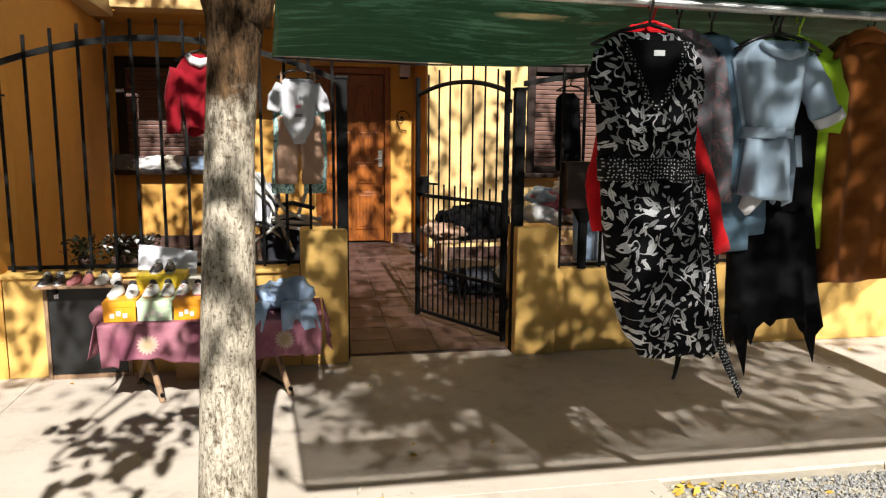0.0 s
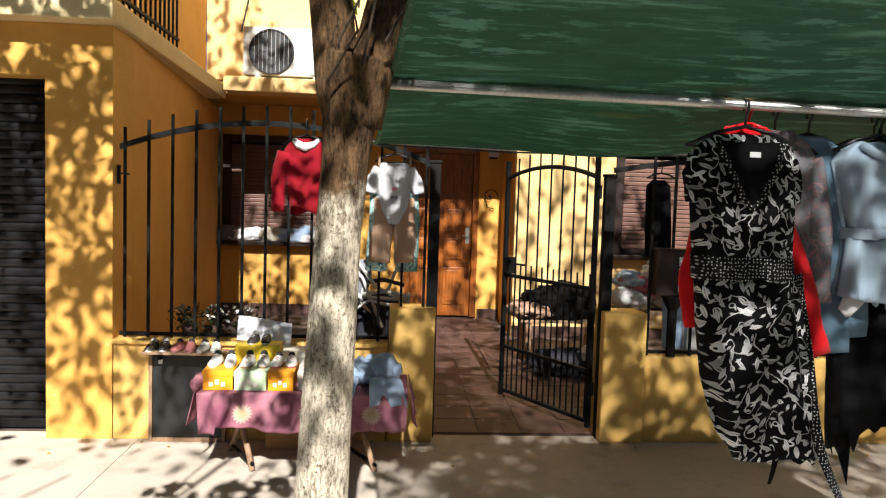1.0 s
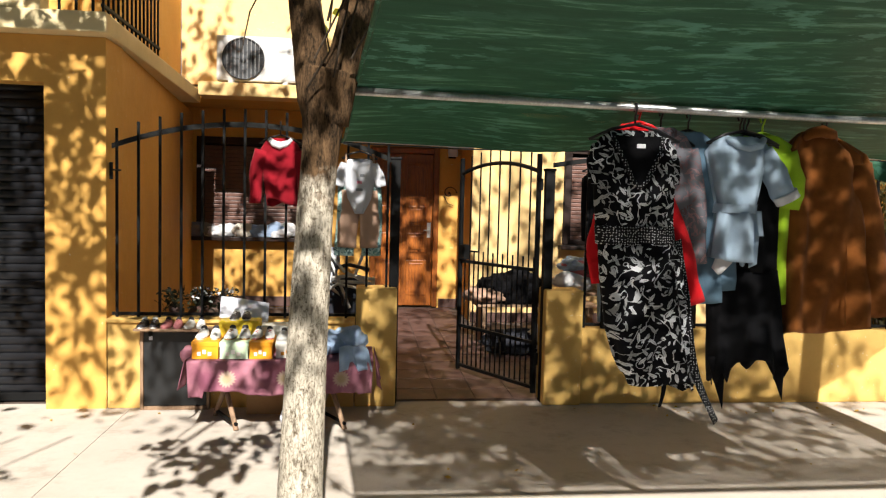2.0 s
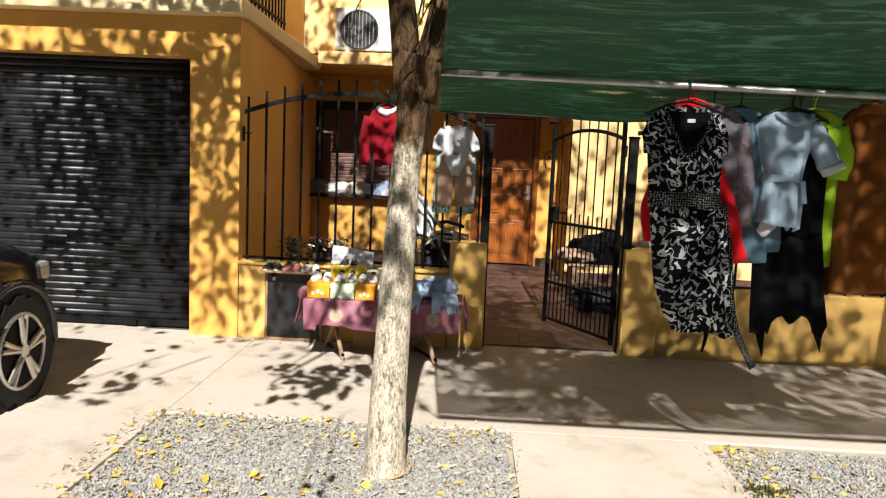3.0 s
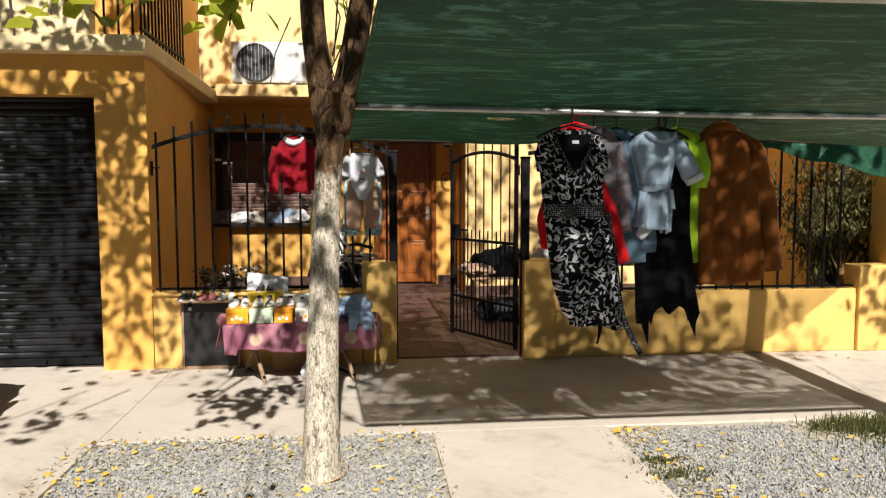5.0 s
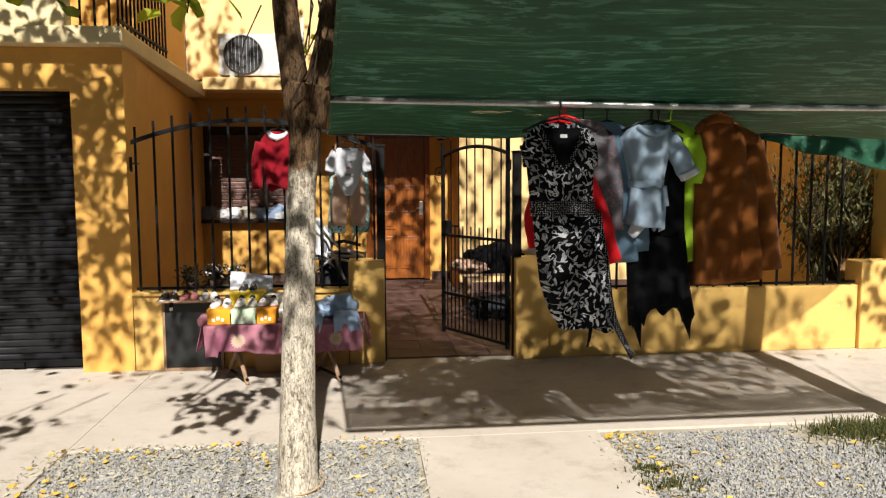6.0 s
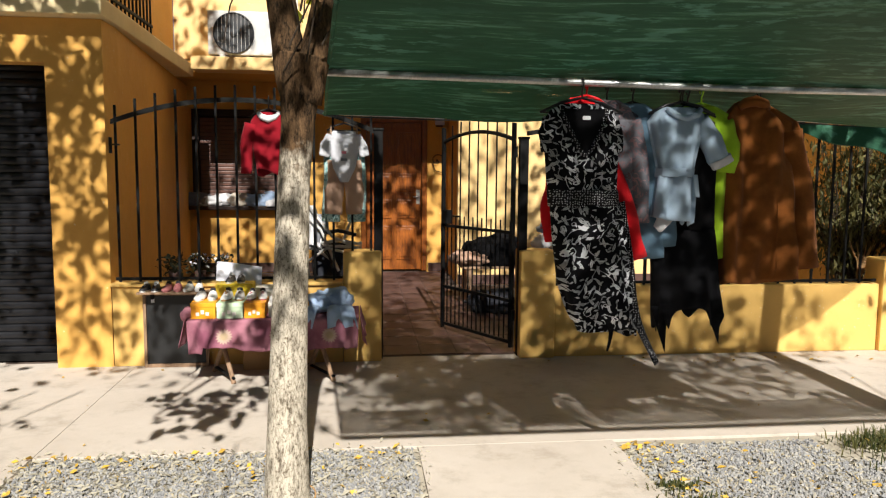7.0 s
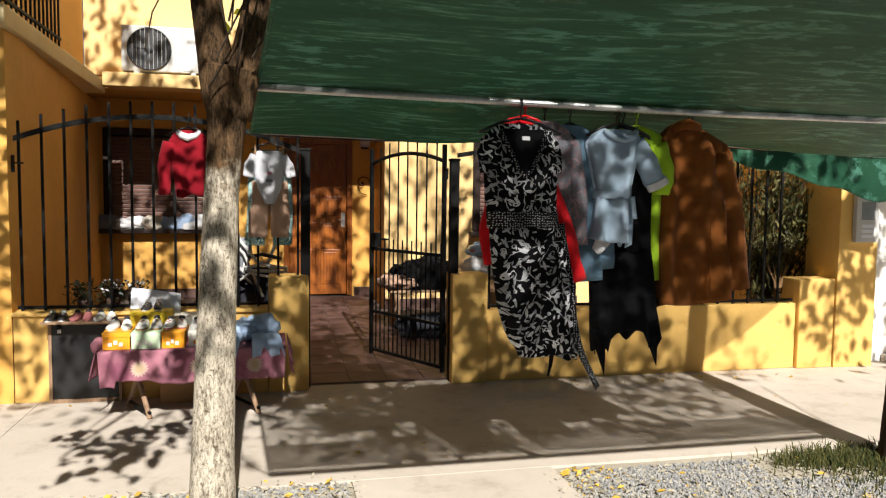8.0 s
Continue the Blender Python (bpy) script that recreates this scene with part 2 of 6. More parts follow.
def net_mat():
    """Green polyethylene thread of a shade cloth, with sunlit streaks and flecks painted in paler green."""
    k = Nodes("green_shade_cloth")
    mp = k.n("Mapping")
    mp.inputs["Scale"].default_value = (1.0, 7.0, 1.0)
    mp.inputs["Rotation"].default_value = (0.0, 0.0, 0.12)
    k.link(k.co, mp.inputs["Vector"])
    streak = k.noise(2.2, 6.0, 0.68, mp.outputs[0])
    # the palest stops of the ramp stand for streaks of sun
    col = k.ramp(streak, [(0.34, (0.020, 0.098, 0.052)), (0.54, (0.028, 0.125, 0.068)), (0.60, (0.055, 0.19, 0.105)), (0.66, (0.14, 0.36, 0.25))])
    mp2 = k.n("Mapping")
    mp2.inputs["Scale"].default_value = (1.0, 2.2, 1.0)
    mp2.inputs["Rotation"].default_value = (0.0, 0.0, 0.5)
    k.link(k.co, mp2.inputs["Vector"])
    # slanting pale patches: sun falling between leaves, put into the colour
    sun_flecks = k.math("MULTIPLY", k.ramp(k.noise(6.5, 5.0, 0.62, mp2.outputs[0]), [(0.53, 0.0), (0.59, 0.85)]), k.ramp(k.noise(1.1, 3.0), [(0.42, 0.1), (0.62, 1.0)]))
    col = k.mix(sun_flecks, col, (0.13, 0.37, 0.27))
    k.set(Base_Color=col, Roughness=0.55, Specular_IOR_Level=0.3)
    k.bump(streak, 0.3, 0.01)
    tr = k.t.nodes.new("ShaderNodeBsdfTranslucent")
    k.link(k.mix(0.5, col, (0.024, 0.125, 0.045)), tr.inputs[0])
    m1 = k.t.nodes.new("ShaderNodeMixShader")
    m1.inputs[0].default_value = 0.22
    k.link(k.b.outputs[0], m1.inputs[1])
    k.link(tr.outputs[0], m1.inputs[2])
    k.link(m1.outputs[0], k.out.inputs[0])
    return k.m


NET = net_mat()


def bark_mat():
    """Rough furrowed bark, with old limewash up to breast height and flakes above it."""
    k = Nodes("limewashed_bark")
    mp = k.n("Mapping")
    mp.inputs["Scale"].default_value = (1.0, 1.0, 0.32)
    k.link(k.co, mp.inputs["Vector"])
    fur = k.noise(30.0, 7.0, 0.75, mp.outputs[0])
    fine = k.noise(95.0, 6.0, 0.8, mp.outputs[0])
    pit = k.noise(70.0, 4.0, 0.7)
    bark = k.mix(0.45, k.ramp(fur, [(0.42, (0.008, 0.006, 0.003)), (0.58, (0.16, 0.092, 0.044))]), k.ramp(fine, [(0.42, (0.010, 0.007, 0.004)), (0.58, (0.17, 0.10, 0.05))]))
    lime = k.mix(0.5, k.ramp(fur, [(0.40, (0.10, 0.075, 0.045)), (0.50, (0.62, 0.55, 0.43))]), k.ramp(fine, [(0.42, (0.09, 0.07, 0.045)), (0.54, (0.70, 0.63, 0.51))]))
    lime = k.mix(k.ramp(pit, [(0.36, 0.8), (0.44, 0.0)]), lime, (0.10, 0.07, 0.04))
    sp = k.t.nodes.new("ShaderNodeSeparateXYZ")
    k.link(k.co, sp.inputs[0])
    h = k.math("ADD", sp.outputs[2], k.math("MULTIPLY", k.math("SUBTRACT", k.noise(7.0, 4.0), 0.5), 0.9))
    f = k.ramp(k.math("DIVIDE", h, 3.0), [(0.49, 1.0), (0.54, 0.0)])
    flaky = k.ramp(k.noise(26.0, 4.0, 0.7, mp.outputs[0]), [(0.30, 0.15), (0.42, 1.0)])
    k.set(Base_Color=k.mix(k.math("MULTIPLY", f, flaky), bark, lime), Roughness=0.92, Specular_IOR_Level=0.15)
    k.bump(k.mix(0.35, fur, fine), 1.0, 0.02)
    return k.m


BARK = bark_mat()
BARK_DARK = plain("dark_bark", (0.05, 0.034, 0.02), 0.95, 0, 0.5, 14, 0.8, 60)


def leaf_mat(name, lo, hi, through_f=0.35):
    k = Nodes(name)
    geo = k.t.nodes.new("ShaderNodeNewGeometry")
    c = k.ramp(geo.outputs["Random Per Island"], [(0.0, lo), (1.0, hi)])
    k.set(Base_Color=c, Roughness=0.55, Specular_IOR_Level=0.3)
    tr = k.t.nodes.new("ShaderNodeBsdfTranslucent")
    k.link(c, tr.inputs[0])
    mx = k.t.nodes.new("ShaderNodeMixShader")
    mx.inputs[0].default_value = through_f
    k.link(k.b.outputs[0], mx.inputs[1])
    k.link(tr.outputs[0], mx.inputs[2])
    k.link(mx.outputs[0], k.out.inputs[0])
    return k.m


LEAF = leaf_mat("tree_leaf", (0.05, 0.10, 0.015), (0.26, 0.27, 0.03), 0.45)
# the same leaf coloured yellower, as if sun shone through it
LEAF_SUN = leaf_mat("sunlit_leaf", (0.20, 0.28, 0.02), (0.50, 0.48, 0.04), 0.6)
SHRUB = leaf_mat("olive_shrub_leaf", (0.04, 0.046, 0.016), (0.20, 0.18, 0.065))
GRASS = leaf_mat("rough_grass", (0.02, 0.035, 0.008), (0.12, 0.11, 0.035))
PETAL = leaf_mat("small_pot_leaf", (0.010, 0.018, 0.008), (0.05, 0.05, 0.025))


def concrete_mat():
    """Sun-bleached pavement concrete: brushed, stained, faint cast joints."""
    k = Nodes("pavement_concrete")
    big = k.noise(0.9, 6.0, 0.65)
    mid = k.noise(9.0, 5.0, 0.7)
    fine = k.noise(170.0, 3.0)
    c = k.ramp(big, [(0.3, (0.43, 0.375, 0.315)), (0.7, (0.55, 0.495, 0.43))])
    c = k.mix(k.ramp(mid, [(0.5, 0.0), (0.8, 0.45)]), c, (0.34, 0.29, 0.23))
    c = k.mix(0.25, c, k.ramp(fine, [(0.3, (0.3, 0.26, 0.2)), (0.7, (0.58, 0.52, 0.45))]))
    c = k.mix(k.ramp(k.noise(2.6, 7.0, 0.75), [(0.52, 0.0), (0.66, 0.45)]), c, (0.26, 0.22, 0.17))
    k.set(Base_Color=c, Roughness=0.9, Specular_IOR_Level=0.2)
    k.bump(k.mix(0.5, mid, fine), 0.4, 0.006)
    return k.m


CONCRETE = concrete_mat()
SOIL = plain("dusty_soil", (0.37, 0.33, 0.26), 0.95, 0, 0.35, 6, 0.5)
ASPHALT = plain("street_asphalt", (0.06, 0.058, 0.055), 0.9, 0, 0.3, 3, 0.4)


def gravel_mat():
    k = Nodes("grey_gravel")
    geo = k.t.nodes.new("ShaderNodeNewGeometry")
    c = k.ramp(geo.outputs["Random Per Island"], [(0.0, (0.22, 0.22, 0.225)), (0.5, (0.31, 0.31, 0.30)), (0.85, (0.40, 0.385, 0.35)), (1.0, (0.42, 0.36, 0.24))])
    k.set(Base_Color=k.mix(0.3, c, k.noise(90.0, 3.0), "MULTIPLY"), Roughness=0.85)
    return k.m


GRAVEL = gravel_mat()


def chalkboard_mat():
    k = Nodes("worn_blackboard")
    f = k.ramp(k.noise(4.0, 6.0, 0.7), [(0.5, 0.0), (0.85, 0.35)])
    c = k.mix(f, (0.006, 0.0065, 0.007), (0.055, 0.058, 0.06))
    k.set(Base_Color=c, Roughness=0.55)
    return k.m


BOARD = chalkboard_mat()
BOX_ORANGE = plain("orange_printed_card", (0.78, 0.33, 0.015), 0.5, 0, 0.12, 8, 0)
BOX_YELLOW = plain("yellow_printed_card", (0.82, 0.60, 0.04), 0.5, 0, 0.1, 8, 0)
BOX_GREEN = plain("pale_green_printed_card", (0.55, 0.70, 0.48), 0.5, 0, 0.1, 8, 0)
BOX_WHITE = plain("white_printed_card", (0.80, 0.78, 0.70), 0.5, 0, 0.1, 8, 0)
GLASS = plain("grey_meter_glass", (0.25, 0.27, 0.28), 0.08, 0, 0.2, 10, 0)


# ---- shape helpers ----
def part(name, bm, material, parent=None, label="", smooth=False):
    me = bpy.data.meshes.new(name)
    bm.to_mesh(me)
    bm.free()
    me.materials.append(material)
    if smooth:
        me.polygons.foreach_set("use_smooth", [True] * len(me.polygons))
    ob = new(name, me)
    ob.parent = parent
    if label:
        tagged(ob, label)
    return ob


def thing(name, place, label, category, group="", kind=""):
    ob = new(name)
    ob.location = place
    ob.empty_display_size = 0.1
    return tagged(ob, label, category, group, kind)


def box(x0, y0, z0, x1, y1, z1, bevel=0.0, bm=None):
    own = bmesh.new()
    bmesh.ops.create_cube(own, size=1.0)
    for v in own.verts:
        v.co = Vector(((x0 + x1) / 2 + v.co.x * (x1 - x0), (y0 + y1) / 2 + v.co.y * (y1 - y0), (z0 + z1) / 2 + v.co.z * (z1 - z0)))
    if bevel:
        bmesh.ops.bevel(own, geom=own.edges[:], offset=bevel, segments=2, affect="EDGES", profile=0.6)
    if bm is None:
        return own
    return merge(bm, own)


def merge(bm, other):
    me = bpy.data.meshes.new("tmp")
    other.to_mesh(me)
    other.free()
    bm.from_mesh(me)
    bpy.data.meshes.remove(me)
    return bm


def tube(points, radii, n=10, cap=True, bm=None, squash=1.0):
    """A round bar along points; radii: one or a list."""
    bm = bm or bmesh.new()
    pts = [Vector(p) for p in points]
    if isinstance(radii, (int, float)):
        radii = [radii] * len(pts)
    rings = []
    side = None
    for i, p in enumerate(pts):
        d = (pts[min(i + 1, len(pts) - 1)] - pts[max(i - 1, 0)]).normalized()
        if side is None:
            side = d.orthogonal().normalized() if abs(d.z) < 0.9 else Vector((1, 0, 0))
        side = (side - d * side.dot(d)).normalized()
        up = d.cross(side)
        rings.append([bm.verts.new(p + radii[i] * (math.cos(a) * side + math.sin(a) * up * squash)) for a in (2 * math.pi * j / n for j in range(n))])
    for a, b in zip(rings, rings[1:]):
        for j in range(n):
            bm.faces.new((a[j], a[(j + 1) % n], b[(j + 1) % n], b[j]))
    if cap:
        bm.faces.new(rings[0][::-1])
        bm.faces.new(rings[-1])
    return bm


def hull_tube(rings, n=28, fold=0.0, seed=0.0, close=False, bm=None, power=2.4):
    """Cloth tube: rings of (centre, half width, half depth); folds grow where fold says, in metres."""
    bm = bm or bmesh.new()
    made = []
    for i, (c, w, d) in enumerate(rings):
        c = Vector(c)
        f = fold[i] if isinstance(fold, (list, tuple)) else fold
        row = []
        for j in range(n):
            a = 2 * math.pi * j / n
            ca, sa = math.cos(a), math.sin(a)
            x = math.copysign(abs(ca) ** (2 / power), ca) * w
            y = math.copysign(abs(sa) ** (2 / power), sa) * d
            k = f * (math.sin(5 * a + seed + 0.6 * c.z * 4) + 0.7 * math.sin(9 * a + 2.1 * seed - c.z * 5) + 0.8 * noise.noise(Vector((ca * 2 + seed, sa * 2, c.z * 5))))
            row.append(bm.verts.new(c + Vector((x + 0.35 * k * ca, y + k * (1 if sa > 0 else -1) * 0.9, 0.25 * k))))
        made.append(row)
    for a, b in zip(made, made[1:]):
        for j in range(n):
            bm.faces.new((a[j], a[(j + 1) % n], b[(j + 1) % n], b[j]))
    if close:
        bm.faces.new(made[0][::-1])
        bm.faces.new(made[-1])
    bmesh.ops.recalc_face_normals(bm, faces=bm.faces[:])
    return bm


def surface(f, nu, nv, bm=None):
    bm = bm or bmesh.new()
    g = [[bm.verts.new(f(i / nu, j / nv)) for j in range(nv + 1)] for i in range(nu + 1)]
    for i in range(nu):
        for j in range(nv):
            bm.faces.new((g[i][j], g[i + 1][j], g[i + 1][j + 1], g[i][j + 1]))
    return bm


def thicken(ob, t):
    m = ob.modifiers.new("thickness", "SOLIDIFY")
    m.thickness = t
    m.offset = 0.0
    return ob


def lerp_rings(keys, steps):
    """Smooth rows between key rings (x, y, z, w, d)."""
    out = []
    for a, b in zip(keys, keys[1:]):
        for s in range(steps):
            t = s / steps
            t = t * t * (3 - 2 * t) * 0.5 + t * 0.5
            v = [p + (q - p) * t for p, q in zip(a, b)]
            out.append(((v[0], v[1], v[2]), v[3], v[4]))
    v = keys[-1]
    out.append(((v[0], v[1], v[2]), v[3], v[4]))
    return out


def leaves(spots, size, rng):
    """Folded leaf blades at the spots, joined into one mesh."""
    vs, fs = [], []
    for p in spots:
        s = size * rng.uniform(0.65, 1.3)
        e = Euler((rng.uniform(-0.9, 0.9), rng.uniform(-0.9, 0.9), rng.uniform(0, 6.28))).to_matrix()
        o = len(vs)
        shape = [(0, 0, 0), (0.3, 0.33, 0.05), (0.75, 0.24, 0.06), (1.05, 0, -0.06), (0.75, -0.24, 0.06), (0.3, -0.33, 0.05), (0.55, 0, -0.02)]
        for q in shape:
            vs.append(Vector(p) + e @ (Vector(q) * s))
        fs += [(o, o + 6, o + 1), (o + 1, o + 6, o + 2), (o + 2, o + 6, o + 3), (o + 3, o + 6, o + 4), (o + 4, o + 6, o + 5), (o + 5, o + 6, o)]
    return vs, fs


def raw(name, vs, fs, material, parent=None, smooth=False):
    me = bpy.data.meshes.new(name)
    me.from_pydata([tuple(v) for v in vs], [], fs)
    me.materials.append(material)
    if smooth:
        me.polygons.foreach_set("use_smooth", [True] * len(me.polygons))
    ob = new(name, me)
    ob.parent = parent
    return ob


def setting(name, bm, material, label="", category="wall"):
    return tagged(part(name, bm, material), label, category, kind="structure")


# ---- ground ----
bm = bmesh.new()
surface(lambda u, v: Vector((-250 + 500 * u, -250 + 500 * v, -0.10)), 8, 8, bm)
setting("ground", bm, ASPHALT, "grey street and open ground", "ground")

# pavement: slabs with open joints, round two gravel beds
bm = bmesh.new()
for x0, x1, y0, y1 in ((-9.0, -1.883, -3.9, 0.6), (-1.88, 9.0, -1.86, 0.172), (0.14, 1.25, -3.9, -1.863), (5.2, 9.0, -3.9, -1.863)):
    box(x0, y0, -0.12, x1, y1, 0.0, 0.004, bm)
setting("pavement", bm, CONCRETE, "sun-bleached concrete pavement with cast joints", "pavement")
for name, x0, x1 in (("gravel_bed", -1.883, 0.14), ("gravel_bed", 1.25, 5.2)):
    bm = surface(lambda u, v: Vector((x0 + (x1 - x0) * u, -3.9 + 2.04 * v, -0.016 + 0.010 * noise.noise(Vector((u * 7, v * 7, 3))))), 24, 20)
    tagged(part("soil_bed", bm, SOIL), "dusty soil bed under loose gravel", "soil", kind="structure")

# porch floor, rising gently to the door
bm = bmesh.new()
surface(lambda u, v: Vector((-2.9 + 8.4 * u, 0.14 + 4.6 * v, 0.0 + 0.13 * v)), 6, 6, bm)
porch_floor = setting("floor", bm, GROUT, "dark red tiled porch floor", "floor")

# ---- house ----
setting("wall_garage", box(-2.452, 0.0, 0.0, -2.045, 0.35, 2.595), YELLOW, "ochre painted garage pier", "wall")
setting("wall_garage_head", box(-6.6, 0.0, 2.277, -2.452, 0.35, 2.595), YELLOW, "ochre painted lintel over the garage shutter", "wall")
setting("wall_garage_end", box(-6.9, 0.0, 0.0, -5.6, 0.35, 2.262, 0.006), YELLOW, "ochre painted garage pier", "wall")
# side wall of the garage, running back to the porch
bm = box(0, 0, 0, 0.2, 4.12, 2.595)
bmesh.ops.transform(bm, matrix=pose(-2.25, 0.352, 0, 0, 0, 5.0), verts=bm.verts)
setting("wall_side", bm, YELLOW, "ochre painted side wall of the garage", "wall")
bm = box(-6.6, 0.5, 0.0, -2.6, 6.0, 2.59)
setting("wall_garage_inside", bm, YELLOW, "garage body behind the shutter", "wall")

# balcony over the garage
bm = box(-6.9, -0.16, 2.598, -2.0, 3.4, 2.735, 0.012)
for v in bm.verts:
    if v.co.x > -3:
        v.co.x -= 0.033 * (v.co.y + 0.16) - 0.01
setting("balcony_slab", bm, CREAM, "cream painted balcony slab edge", "slab")
setting("balcony_parapet", box(-6.9, -0.13, 2.739, -2.42, 0.02, 3.66, 0.01), CREAM, "cream painted balcony parapet", "wall")
setting("wall_upper_room", box(-6.9, 1.45, 2.739, -2.36, 3.55, 5.6), YELLOW, "ochre painted upper room wall", "wall")
# ledge under the air conditioner and the upper front
setting("ledge", box(-2.088, 3.155, 2.66, 6.5, 3.5, 2.81, 0.012), PALE, "pale yellow ledge over the porch", "slab")
setting("ceiling", box(-2.9, 3.505, 2.675, 6.5, 4.8, 2.8), YELLOW, "ochre painted porch soffit", "ceiling")
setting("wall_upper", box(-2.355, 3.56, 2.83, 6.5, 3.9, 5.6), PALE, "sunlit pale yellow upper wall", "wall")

# back wall of the porch with a window and the door opening
Y = 4.4
for i, (x0, x1, z0, z1) in enumerate(((-2.9, -2.36, 0.0, 2.67), (-2.357, -0.90, 0.0, 1.03), (-2.357, -0.90, 2.31, 2.67), (-0.897, -0.14, 0.0, 2.67), (-0.137, 0.765, 2.25, 2.67), (0.768, 1.3, 0.0, 2.67))):
    setting("wall_back", box(x0, Y, z0, x1, Y + 0.2, z1), YELLOW, "ochre painted porch wall", "wall")
# projecting room on the other side of the door, with a second window
F = 3.36
setting("wall_return", box(1.055, F + 0.152, 0.0, 1.25, Y - 0.003, 2.67), YELLOW, "ochre painted return wall beside the door", "wall")
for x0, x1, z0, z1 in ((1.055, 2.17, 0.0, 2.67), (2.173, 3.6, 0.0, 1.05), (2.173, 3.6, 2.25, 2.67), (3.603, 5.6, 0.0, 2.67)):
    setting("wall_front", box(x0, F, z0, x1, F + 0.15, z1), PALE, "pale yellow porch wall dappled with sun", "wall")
# near-black panel added behind the openings; its colour stands for an unlit room
setting("wall_inside", box(-2.9, 4.9, 0.0, 6.0, 5.0, 2.8), BROWNFRAME, "added near-black panel in place of the unlit room beyond the openings", "wall")
for x0, x1 in ((-2.357, -0.14), ):
    setting("baseboard", box(x0, Y - 0.018, 0.13, x1, Y - 0.002, 0.26, 0.003), TERRACOTTA, "red tiled skirting", "baseboard")
setting("baseboard", box(0.79, Y - 0.018, 0.13, 1.05, Y - 0.002, 0.25, 0.003), TERRACOTTA, "red tiled skirting", "baseboard")
setting("baseboard", box(1.06, F - 0.018, 0.10, 3.6, F - 0.002, 0.22, 0.003), TERRACOTTA, "red tiled skirting", "baseboard")

# neighbour's side: yellow pier with the meter, then a white house
setting("wall_pier", box(4.645, -0.02, 0.0, 5.05, 0.4, 2.9, 0.006), LOWWALL, "pale yellow gate pier with dappled sun", "wall")
setting("wall_neighbour_side", box(4.8, 0.403, 0.0, 5.0, 4.4, 2.6), YELLOW, "ochre painted boundary wall", "wall")
setting("wall_neighbour", box(5.12, 0.15, 0.0, 11.0, 0.45, 7.0), WHITEWALL, "bright white neighbouring house wall", "wall")

# unseen plain wall added across the street, behind the walk, to close off low sky
setting("wall_opposite", box(-60, -17.4, -0.1, 60, -17.0, 6.5), WHITEWALL, "added plain wall across the street, out of view", "wall")

# ---- low front wall, pillars ----
setting("low_wall", box(-2.04, 0.0, 0.0, -0.305, 0.2, 0.615, 0.008), LOWWALL, "yellow painted low front wall", "wall")
setting("wall_coping", box(-2.05, -0.025, 0.618, -0.305, 0.22, 0.645, 0.008), LOWWALL, "worn coping of the low wall", "coping")
setting("low_wall", box(1.415, 0.035, 0.0, 4.275, 0.2, 0.585, 0.012), LOWWALL, "yellow painted low front wall", "wall")
for x0, x1, h in ((-0.30, 0.0, 0.88), (1.12, 1.41, 0.88), (4.28, 4.64, 0.80)):
    setting("pillar", box(x0, -0.005, 0.0, x1, 0.24, h, 0.014), LOWWALL, "yellow painted masonry gate pillar", "pillar")


# ---- garage shutter, windows, door ----
def garage_shutter():
    t = thing("garage_shutter", (-4.0, 0.2, 0.0), "closed dark steel roller shutter over the garage", "shutter", kind="structure")
    n = 38
    for i in range(n):
        z = 0.07 + i * 0.0585
        bm = bmesh.new()
        tube([(-1.6, 0, z + 0.029), (1.545, 0, z + 0.029)], 0.031, 8, True, bm, 1.0)
        for v in bm.verts:
            v.co.y *= 0.45
        part("slat", bm, SHUTTER, t, smooth=True)
    part("bottom_bar", box(-1.6, -0.03, 0.015, 1.545, 0.02, 0.075, 0.004), IRON, t)
    part("lock", box(0.93, -0.06, 0.02, 1.03, -0.03, 0.06, 0.006), IRON, t)


garage_shutter()


def window(name, x0, x1, z0, z1, y, label):
    t = thing(name, ((x0 + x1) / 2, y, z0), label, "window", kind="structure")
    w, h = (x1 - x0) / 2, z1 - z0
    for bx in ((-w, 0, -w + 0.09, h), (w - 0.09, 0, w, h), (-w + 0.092, h - 0.09, w - 0.092, h), (-w + 0.092, 0, w - 0.092, 0.06)):
        part("window_frame", box(bx[0], -0.02, bx[1], bx[2], 0.10, bx[3], 0.006), BROWNFRAME, t)
    part("window_sill", box(-w - 0.05, -0.14, -0.055, w + 0.05, 0.02, -0.004, 0.008), BROWNFRAME, t)
    n = int((h - 0.16) / 0.05)
    for i in range(n):
        z = 0.065 + i * 0.05
        part("slat", box(-w + 0.095, 0.03, z, w - 0.095, 0.05, z + 0.043, 0.006), SLATS, t)
    return t


window("window_1", -2.355, -0.902, 1.035, 2.305, Y, "dark framed window with closed pink-brown roller slats")
window("window_2", 2.176, 3.598, 1.055, 2.245, F, "dark framed window with closed pink-brown roller slats")


